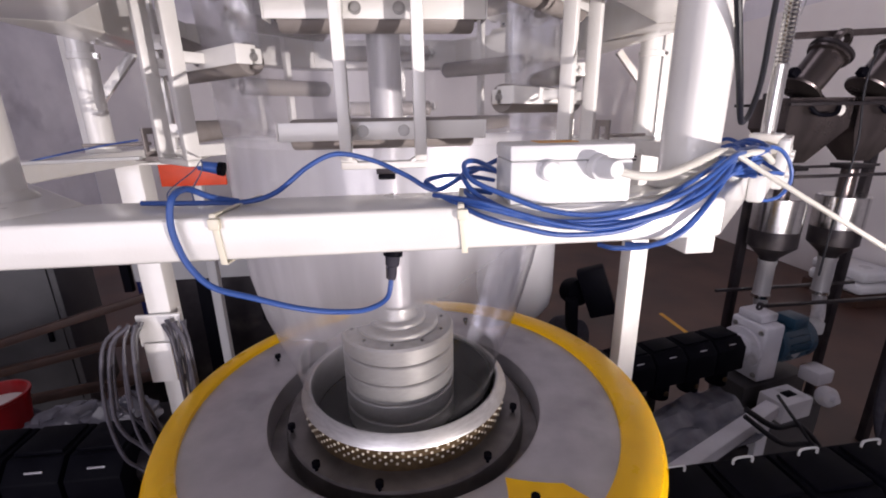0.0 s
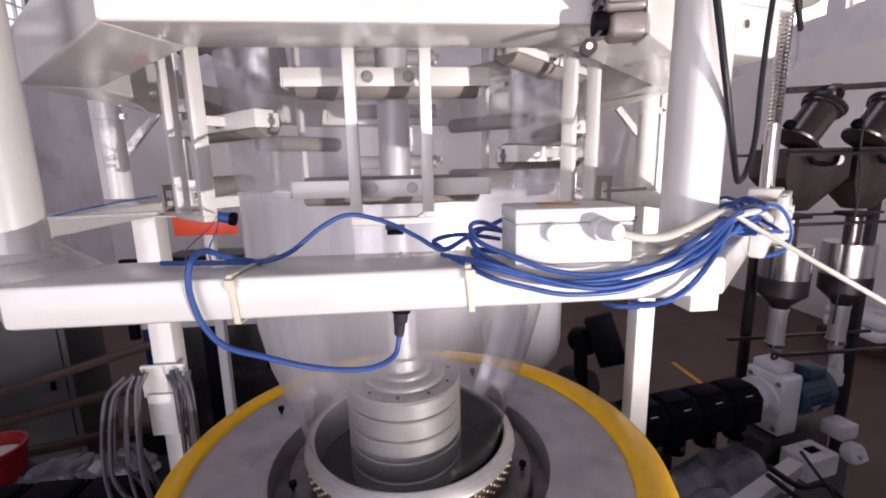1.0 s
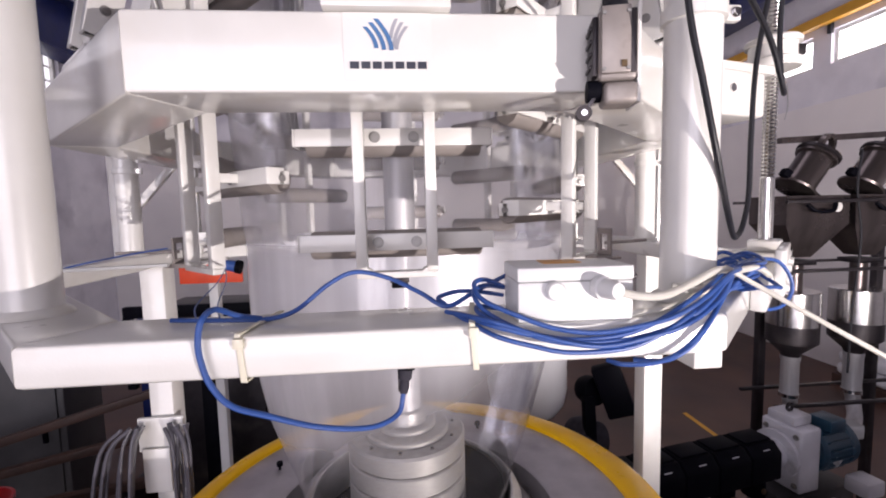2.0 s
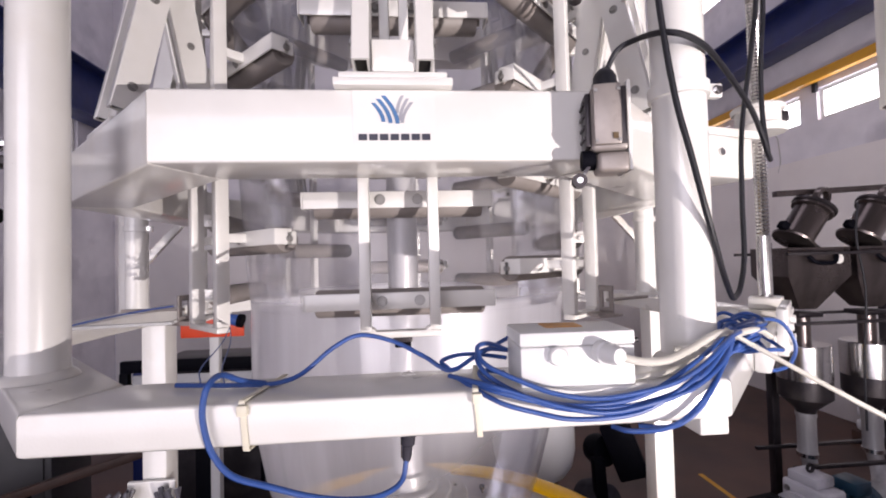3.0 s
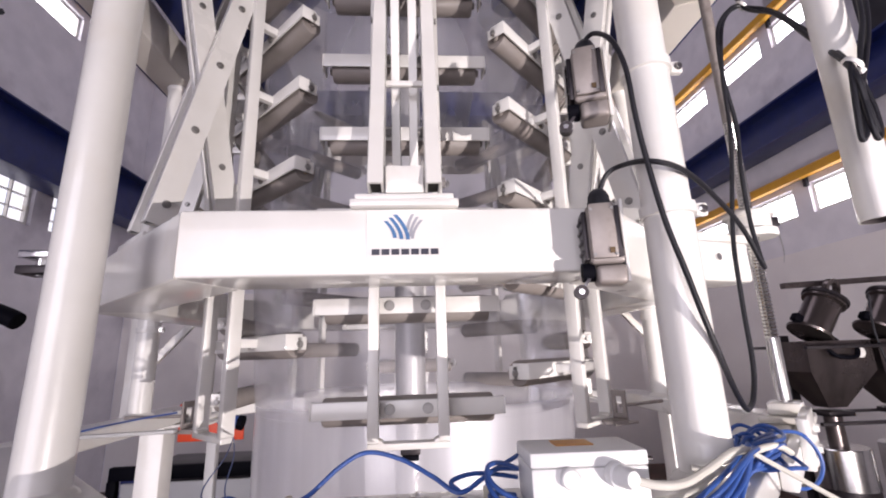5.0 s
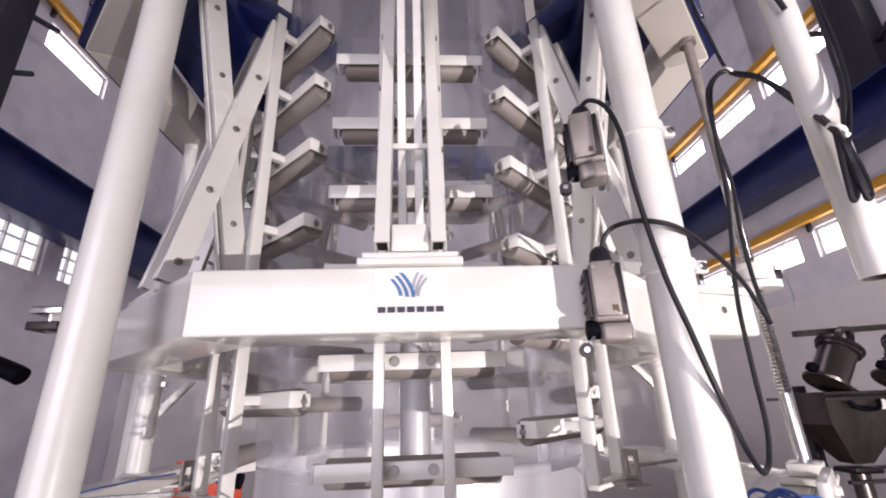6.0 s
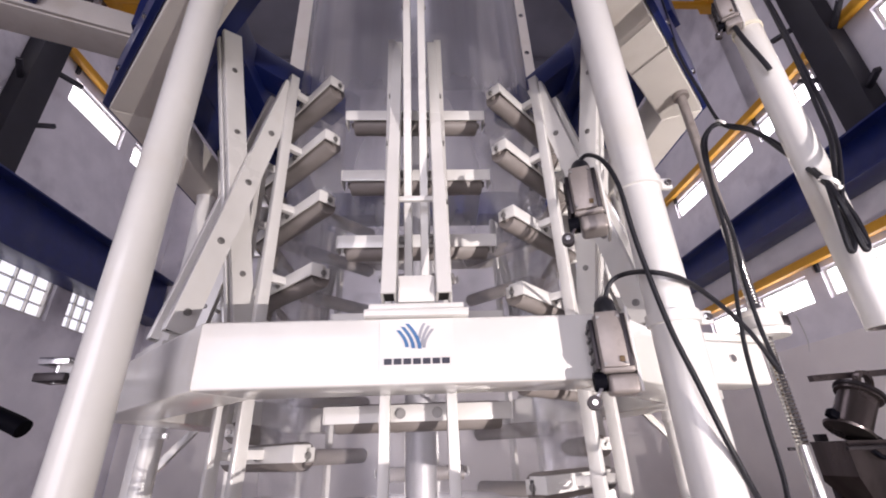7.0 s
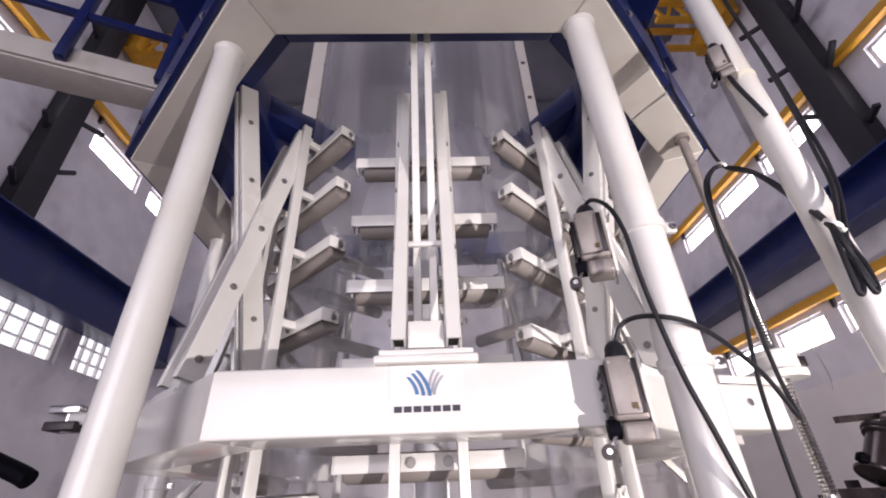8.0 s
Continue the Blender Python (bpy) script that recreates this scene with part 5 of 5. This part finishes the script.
def extruder(p0, heading, covers, length, label, drive, handles=False, scale=1.0):
    g = thing("extruder", label, "extruder", pose(*p0, 0, 0, heading) @ Matrix.Scale(scale, 4), "extruders")
    for k in range(covers):
        barrel_cover(g, length, k, BLACK)
        if handles:
            handle(g, k * (length + 0.015) + length * 0.5, 0.148, 0.055)
    L = covers * (length + 0.015)
    part("barrel", cyl(B(), (-0.12, 0, 0), (L + 0.2, 0, 0), 0.07, n=24), DARKSTEEL, g)
    z0 = -p0[2] / scale
    part("bed", box(B(), L * 0.62 + 0.1, 0, z0 + 0.2, L * 0.9 + 0.3, 0.42, 0.4, 0.02), SMOKEGREY, g, "grey machine bed")
    part("stand", box(B(), L * 0.5, 0, z0 / 2 - 0.06, 0.16, 0.2, -z0 - 0.4, 0.01), DARKSTEEL, g)
    if drive:
        part("feed_throat", lathe(B(), [(0, 0), (0.11, 0), (0.11, 0.08), (0.1, 0.1), (0.1, 0.2), (0, 0.2)], 28), MACHINEGREY, g).matrix_basis = pose(L, 0, -0.02, 0, 90, 0)
        part("gearbox", box(B(), L + 0.27, 0, -0.05, 0.20, 0.30, 0.48, 0.02, None, 3), MACHINEGREY, g, "pale grey gearbox")
        part("gearbox_flange", lathe(B(), [(0.08, 0), (0.17, 0), (0.17, 0.03), (0.12, 0.05), (0.08, 0.05)], 28), MACHINEGREY, g).matrix_basis = pose(L + 0.11, 0, -0.03, 0, 90, 0)
        top = part("gearbox_top", box(B(), L + 0.28, 0.02, 0.225, 0.18, 0.20, 0.07, 0.012), MACHINEGREY, g)
        part("lifting_eye", lathe(B(), [(0.02, -0.008), (0.034, -0.008), (0.034, 0.008), (0.02, 0.008)], 16, closed=True), DARKSTEEL, top).matrix_basis = pose(L + 0.28, 0.02, 0.29, 90, 0, 0)
        for dy in (-0.11, 0.11):
            for dz in (-0.24, 0.13):
                part("bolt", bolt(B(), (L + 0.17, dy, dz), (-1, 0, 0), 0.016, 0.014), BOLTSTEEL, g)
        mo = part("motor", lathe(B(), [(0, 0), (0.17, 0), (0.18, 0.02), (0.18, 0.05), (0.165, 0.06), (0.165, 0.30), (0.18, 0.31), (0.18, 0.36), (0.14, 0.40), (0, 0.40)], 32), TEAL, g, "dark teal drive motor")
        mo.matrix_basis = pose(L + 0.38, 0, -0.03, 0, 90, 0)
        for k in range(18):
            an = 2 * math.pi * k / 18
            part("cooling_fin", box(B(), 0.175, 0, 0.18, 0.026, 0.008, 0.22), TEAL, mo).matrix_basis = pose(0, 0, 0, 0, 0, math.degrees(an))
        part("motor_box", box(B(), L + 0.56, -0.06, 0.165, 0.16, 0.16, 0.09, 0.01), TEAL, g)
        part("terminal_box", box(B(), L + 0.20, -0.36, -0.34, 0.30, 0.20, 0.16, 0.012), MACHINEGREY, g, "pale terminal box with an open top slot")
        part("box_slot", box(B(), L + 0.22, -0.36, -0.258, 0.10, 0.06, 0.008, 0.002), BLACK, g)
        part("valve_block", box(B(), L + 0.66, -0.26, -0.24, 0.18, 0.16, 0.12, 0.02), MACHINEGREY, g)
        part("valve_wheel", lathe(B(), [(0, 0), (0.065, 0), (0.08, 0.02), (0.08, 0.06), (0.06, 0.09), (0.025, 0.10), (0.025, 0.14), (0, 0.14)], 24), MACHINEGREY, g).matrix_basis = pose(L + 0.62, -0.36, -0.36, 75, 0, -20)
        part("box_stand", box(B(), L + 0.34, -0.30, (z0 - 0.43) / 2, 0.62, 0.12, -z0 - 0.43, 0.01), SMOKEGREY, g)
        part("plinth", box(B(), L + 0.40, 0.0, (z0 - 0.31) / 2, 0.7, 0.3, -z0 - 0.31, 0.01), SMOKEGREY, g)
    return g


extruder((0.70, 1.915, 0.93), 11.5, 6, 0.268, "black-covered extruder barrel with pale gearbox and teal motor", True, False, 0.76)
extruder((0.72, 0.975, 1.055), 2, 6, 0.225, "black-covered extruder barrel with pale lift handles", False, True)
extruder((-2.08, 1.54, 1.0), 0, 5, 0.195, "black-covered extruder barrel among the hoses", False, False)


def frame_rail():
    """The pale base frame between the two barrels, with a plastic sheet thrown over it."""
    g = thing("base_frame", "pale grey steel base frame between the extruders", "frame")
    part("long_rail", bar(B(), (1.05, 1.39, 0.76), (1.95, 1.80, 0.76), 0.07, 0.07, (-0.4, 0.9, 0), 0.006), MACHINEGREY, g)
    for x, y in ((1.12, 1.42), (1.86, 1.76)):
        part("rail_foot", box(B(), x, y, 0.3625, 0.06, 0.06, 0.725, 0.004), MACHINEGREY, g)
    sh = thing("plastic_sheet", "crumpled translucent plastic sheet lying under the barrel", "sheet")
    bm = B()
    bmesh.ops.create_grid(bm, x_segments=26, y_segments=12, size=0.5)
    for v in bm.verts:
        x, y = v.co.x, v.co.y
        v.co = Vector((1.50 + x * 0.80 - y * 0.10, 1.78 + x * 0.28 + y * 0.34, 0.70 + 0.05 * noise.noise(Vector((x * 5, y * 5, 2))) + 0.05 * y))
    bmesh.ops.solidify(bm, geom=bm.faces[:], thickness=0.006)
    part("sheet", bm, CLOUDY, sh)
    part("support", box(B(), 1.50, 1.78, 0.32, 0.5, 0.2, 0.62, 0.01), DARKSTEEL, sh)


frame_rail()

for pts, r in (([(1.62, 1.62, 0.92), (1.75, 1.58, 0.84), (1.85, 1.55, 0.86), (1.98, 1.52, 0.70), (2.05, 1.5, 0.5)], 0.014), ([(1.6, 1.6, 0.9), (1.74, 1.52, 0.8), (1.9, 1.5, 0.78), (2.0, 1.46, 0.62)], 0.012), ([(1.86, 1.70, 0.92), (1.83, 1.55, 0.88), (1.9, 1.48, 0.78), (2.1, 1.5, 0.72)], 0.008)):
    cable("drive_cable", "dark cable hanging at the extruder drive", RUBBER, r, pts)
for pts in ([(2.45, 1.6, 0.95), (2.35, 1.5, 1.02), (2.25, 1.45, 0.85), (2.3, 1.4, 0.6), (2.36, 1.38, 0.25), (2.5, 1.4, 0.028)], [(2.9, 2.0, 2.1), (2.75, 1.85, 1.5), (2.62, 1.75, 0.9), (2.6, 1.7, 0.3)], [(2.95, 2.05, 0.9), (2.85, 1.95, 0.5), (2.95, 1.85, 0.2), (3.4, 1.8, 0.05)]):
    cable("grey_hose", "grey hose beside the extruder drive", GREYHOSE, 0.026, pts, "hose", "grey hoses")


# ---------------------------------------------------------------- things on the floor round the machine
def operator_screen():
    g = thing("operator_screen", "black operator screen on an arm with a dark blower beside it", "screen", pose(1.03, 2.2, 0))
    part("housing", box(B(), 0, 0, 0, 0.15, 0.08, 0.29, 0.012, pose(0.07, 0, 1.33, 0, -20, -25)), BLACK, g)
    part("arm", bar(B(), (-0.02, 0.06, 0.75), (-0.06, 0.03, 1.28), 0.05, 0.06, (0, 1, 0)), BLACK, g)
    part("stand", box(B(), -0.02, 0.06, 0.375, 0.2, 0.3, 0.75, 0.01), BLACK, g)
    return g


operator_screen()


def blower():
    g = thing("blower", "dark round blower with a grey hose", "blower", pose(0.98, 2.38, 0))
    part("drum", lathe(B(), [(0, 0), (0.07, 0), (0.08, 0.03), (0.08, 0.10), (0, 0.11)], 24), BLACK, g).matrix_basis = pose(0.02, -0.02, 1.28, 80, 0, 20)
    part("case", lathe(B(), [(0, 0), (0.11, 0), (0.12, 0.05), (0.10, 0.16), (0, 0.18)], 24), GREYHOSE, g).matrix_basis = pose(-0.02, 0.0, 0.98, 75, 0, 30)
    part("stand", box(B(), 0, 0.05, 0.45, 0.24, 0.26, 0.9, 0.01), DARKSTEEL, g)
    return g


blower()
rl = thing("storage_tank", "white rounded plastic tank on a dark stand", "tank", pose(0.675, 2.4, 0))
part("shell", lathe(B(), [(0.0, 1.12), (0.10, 1.125), (0.17, 1.16), (0.21, 1.22), (0.225, 1.30), (0.225, 1.75), (0.20, 1.80), (0.08, 1.83), (0, 1.83)], 40), ROLLWHITE, rl)
for k in range(3):
    an = radians(30 + 120 * k)
    part("leg", box(B(), 0.15 * math.cos(an), 0.15 * math.sin(an), 0.58, 0.04, 0.04, 1.16, 0.003), DARKSTEEL, rl)
ob_ = thing("orange_guard", "orange-red painted sheet guard behind the cage", "guard")
part("sheet", box(B(), -0.87, 2.0, 2.075, 0.27, 0.012, 0.095, 0.003), ORANGE, ob_)
part("upper_tab", box(B(), -0.985, 2.0, 2.15, 0.045, 0.012, 0.06, 0.003), ORANGE, ob_)
part("post", box(B(), -0.87, 2.03, 1.02, 0.04, 0.04, 2.04, 0.003), PANELGREY, ob_)
bs = thing("blue_connector", "blue plastic connector on the orange guard", "connector")
part("shell", cyl(B(), (-0.83, 1.975, 2.115), (-0.75, 1.975, 2.10), 0.02, 0.026, 16), BLUECABLE, bs)
part("collar", cyl(B(), (-0.75, 1.975, 2.10), (-0.73, 1.975, 2.096), 0.03, n=16), BLACK, bs)
for dx in (0, 0.02):
    cable("thin_blue_wire", "thin blue wire hanging from the guide", BLUECABLE, 0.0007, [(-0.165 - dx, 0.372, 2.237), (-0.19 - dx, 0.43, 2.238), (-0.225 - dx * 0.5, 0.54, 2.243), (-0.27, 0.655, 2.247)], "wire")
cable("thin_blue_wire", "dark blue wire run along the frame", BLUECABLE, 0.0014, [(-0.42, 0.50, 2.236), (-0.5, 0.62, 2.2365), (-0.6, 0.78, 2.2365), (-0.58, 0.82, 2.245), (-0.48, 0.80, 2.262), (-0.42, 0.79, 2.27)], "wire")
cb = thing("flat_strip", "pale flat bar reaching in from the frame", "bar")
part("bar", bar(B(), (-0.66, 0.77, 2.2375), (-0.41, 0.77, 2.2425), 0.012, 0.006, (0, 1, 0)), PANELGREY, cb)


def cabinet(name, label, x, y, w, d, h, mat, rz=0):
    g = thing(name, label, "cabinet", pose(x, y, 0, 0, 0, rz))
    part("body", box(B(), 0, 0, h / 2, w, d, h, 0.012), mat, g)
    part("door", box(B(), 0, -d / 2 - 0.008, h / 2 + 0.03, w * 0.9, 0.016, h * 0.86, 0.004), mat, g)
    part("door_handle", box(B(), w * 0.36, -d / 2 - 0.026, h * 0.55, 0.03, 0.02, 0.14, 0.004), BLACK, g)
    return g


cabinet("control_cabinet", "dark grey control cabinet behind the cage", -1.35, 3.4, 0.9, 0.5, 1.68, DARKSTEEL)
cabinet("pale_cabinet", "pale grey machine cabinet with dark fittings", -3.1, 3.6, 0.9, 0.6, 1.35, SMOKEGREY, 12)
cabinet("blue_cabinet", "dark blue cabinet standing by the wall", -2.05, 3.9, 0.35, 0.4, 1.5, BLUE)
sc = thing("low_screen", "black framed pale board behind the machine", "board")
part("board", box(B(), -1.25, 2.75, 1.52, 0.80, 0.02, 0.36, 0.003), PANELGREY, sc)
for z, h in ((1.755, 0.07),):
    part("frame_bar", box(B(), -1.25, 2.74, z, 0.92, 0.04, h, 0.004), BLACK, sc)
part("frame_bar", box(B(), -1.69, 2.74, 1.5, 0.05, 0.04, 0.44, 0.004), BLACK, sc)
part("foot", box(B(), -1.25, 2.78, 0.67, 0.1, 0.06, 1.34, 0.004), BLACK, sc)
for k, (a, b) in enumerate((((-3.2, 2.9, 0.75), (-1.75, 3.1, 1.12)), ((-3.3, 2.8, 0.6), (-1.8, 3.0, 0.85)), ((-3.0, 2.6, 0.55), (-1.5, 2.9, 0.62)))):
    pl = thing("timber", "rust-brown length of timber stacked by the machine", "timber", None, "stacked timbers")
    part("plank", bar(B(), a, b, 0.06, 0.055, (0, 1, 0), 0.006), WOODBOARD, pl)
tr = thing("trestle", "dark steel trestle under the timbers", "trestle")
for x in (-3.05, -1.85):
    part("trestle_leg", box(B(), x, 2.95, 0.28, 0.06, 0.4, 0.56, 0.004), DARKSTEEL, tr)
for pts in ([(-3.3, 2.2, 0.95), (-2.7, 2.25, 0.98), (-2.2, 2.3, 0.80), (-1.7, 2.25, 0.62), (-1.4, 2.2, 0.55)], [(-3.4, 2.3, 1.05), (-2.6, 2.2, 0.92), (-2.35, 2.1, 0.6), (-2.3, 2.0, 0.2), (-2.2, 1.9, 0.03)], [(-3.2, 2.4, 0.8), (-2.5, 2.4, 0.75), (-1.9, 2.35, 0.5), (-1.3, 2.4, 0.3)], [(-3.3, 2.0, 0.7), (-2.7, 2.1, 0.62), (-2.1, 2.2, 0.69), (-1.5, 2.1, 0.69)]):
    cable("grey_hose", "thick grey hose trailing over the floor", GREYHOSE, 0.028, pts, "hose", "grey hoses")
bk = thing("red_bucket", "red plastic bucket beside the extruder", "bucket", pose(-2.16, 2.2, 0.66))
part("pail", lathe(B(), [(0, 0), (0.12, 0), (0.15, 0.26), (0.158, 0.265), (0.158, 0.28), (0.145, 0.28), (0.115, 0.01), (0, 0.01)], 32), RED, bk)
part("fill", lathe(B(), [(0, 0.21), (0.136, 0.21)], 32), LABELW, bk)
st_ = thing("low_bench", "dark low bench under bucket and bags", "bench")
part("top", box(B(), -1.95, 2.2, 0.64, 1.2, 0.5, 0.038, 0.004), DARKSTEEL, st_)
for x in (-2.45, -1.45):
    part("bench_leg", box(B(), x, 2.2, 0.31, 0.05, 0.44, 0.62, 0.003), DARKSTEEL, st_)


def wrap(x, y, z, s, seed):
    """A crumpled clear plastic bag."""
    rnd = random.Random(seed)
    bm = B()
    bmesh.ops.create_icosphere(bm, subdivisions=4, radius=1.0)
    for v in bm.verts:
        n = noise.noise(v.co * 2.2 + Vector((seed, 0, 0))) * 0.35 + noise.noise(v.co * 6 + Vector((0, seed, 0))) * 0.14
        v.co = v.co * (1 + n)
        v.co.z = max(v.co.z, -0.55)
        v.co = Vector((v.co.x * s[0], v.co.y * s[1], (v.co.z + 0.55) * s[2]))
    g = thing("plastic_bag", "crumpled clear plastic bag on the bench", "bag", pose(x, y, z, 0, 0, rnd.uniform(0, 90)))
    part("bag", bm, CLOUDY, g)


wrap(-1.84, 2.18, 0.6595, (0.2, 0.16, 0.11), 3)
wrap(-1.56, 2.2, 0.6595, (0.17, 0.16, 0.12), 5)
sg = thing("yellow_streak", "yellow painted floor marking", "marking", kind="structure")
part("stripe", box(B(), 3.05, 4.0, 0.0015, 0.05, 0.9, 0.003), YELLOWPIPE, sg)
pp = thing("floor_scrap", "pale paper scrap lying on the floor", "scrap")
part("sheet", box(B(), 2.9, 3.1, 0.012, 0.16, 0.1, 0.02, 0.004), LABELW, pp)
bk2 = thing("white_sacks", "stack of white sacks on a pallet", "sacks", pose(5.66, 4.6, 0))
part("pallet", box(B(), 0, 0, 0.07, 0.55, 0.75, 0.14, 0.006), WOODBOARD, bk2)
for k in range(2):
    part("sack", box(B(), 0.0, 0.0, 0.22 + k * 0.15, 0.52 - 0.03 * (k % 2), 0.7, 0.14, 0.05, None, 3), ROLLWHITE, bk2)


cable("wall_conduit", "thin grey conduit fixed to the hall wall", PANELGREY, 0.008, [(5.985, 6.307, 4.701), (5.985, 6.522, 4.294), (5.985, 6.478, 4.136), (5.985, 6.45, 3.8), (5.985, 6.491, 3.61)], "conduit")


# ---------------------------------------------------------------- walkway and crane parts high in the hall
def walkway():
    g = thing("walkway", "grey-cream walkway with dark blue handrail beside the tower", "walkway", pose(-1.55, 1.79, 4.6, 0, 0, 21))
    part("floor_beam", bar(B(), (-3.6, 0.1, 0.07), (0.05, 0.1, 0.07), 0.20, 0.14, (0, 1, 0), 0.006), CREAM, g)
    part("toe_board", bar(B(), (-3.6, -0.012, 0.085), (0.06, -0.012, 0.085), 0.02, 0.15, (0, 1, 0), 0.003), CREAM, g)
    for x in (-3.3, -2.55, -1.8, -1.12, -0.57, -0.08):
        part("rail_post", bar(B(), (x, -0.05, 0.03), (x, -0.05, 1.15), 0.05, 0.05, (1, 0, 0)), BLUE, g)
    for z in (0.42, 0.78, 1.14):
        part("rail", bar(B(), (-3.6, -0.05, z), (0.0, -0.05, z), 0.035, 0.045, (0, 1, 0)), BLUE, g)
    part("hanger", bar(B(), (0.0, 0.1, 0.141), (0.0, 0.1, 7.39), 0.06, 0.06, (1, 0, 0)), TRUSS, g)
    part("hanger", bar(B(), (-3.4, 0.1, 0.141), (-3.4, 0.1, 7.39), 0.06, 0.06, (1, 0, 0)), TRUSS, g)
    return g


walkway()
for s, y, z in ((-1, 5.9, 10.3), (1, 5.1, 10.1)):
    g = thing("crane_truck", "ochre lattice end truck of the overhead crane", "crane")
    for dz in (0, 0.55):
        for dy in (-0.3, 0.3):
            part("chord", bar(B(), (s * 5.7, y + dy, z + dz), (s * 4.4, y + dy, z + dz), 0.1, 0.1, (0, 1, 0)), YELLOWPIPE, g)
    for k in range(5):
        x0 = 5.6 - k * 0.25
        part("lacing", bar(B(), (s * x0, y - 0.3, z + (0.55 if k % 2 else 0)), (s * (x0 - 0.25), y - 0.3, z + (0 if k % 2 else 0.55)), 0.06, 0.06, (0, 1, 0)), YELLOWPIPE, g)
    part("wheel_box", box(B(), s * 5.75, y, z + 0.25, 0.3, 1.0, 0.5, 0.02), YELLOWPIPE, g)


def side_clamp():
    g = thing("ring_clamp", "steel clamp block at the side of the ring", "clamp", pose(-0.615, 0.7, 2.52))
    part("jaw", box(B(), 0, 0, 0.014, 0.05, 0.04, 0.012, 0.002), CHROME, g)
    part("jaw", box(B(), 0, 0, -0.012, 0.05, 0.04, 0.014, 0.002), DARKSTEEL, g)
    part("pin", cyl(B(), (0, 0, -0.02), (0, 0, 0.022), 0.008, n=14), CHROME, g)
    part("link", box(B(), 0.035, 0.005, 0.0, 0.06, 0.03, 0.02, 0.002), WHITE, g)
    return g


side_clamp()
lv_ = thing("grip_lever", "dark grey rubber grip of a lever beside the cage", "lever")
part("grip", tube(B(), [(-1.15, 0.9, 2.56), (-0.98, 0.9, 2.515), (-0.84, 0.9, 2.462), (-0.805, 0.9, 2.446)], 0.018, 14, 5), BLACK, lv_)
part("post", box(B(), -1.16, 0.9, 1.28, 0.05, 0.05, 2.56, 0.004), DARKSTEEL, lv_)
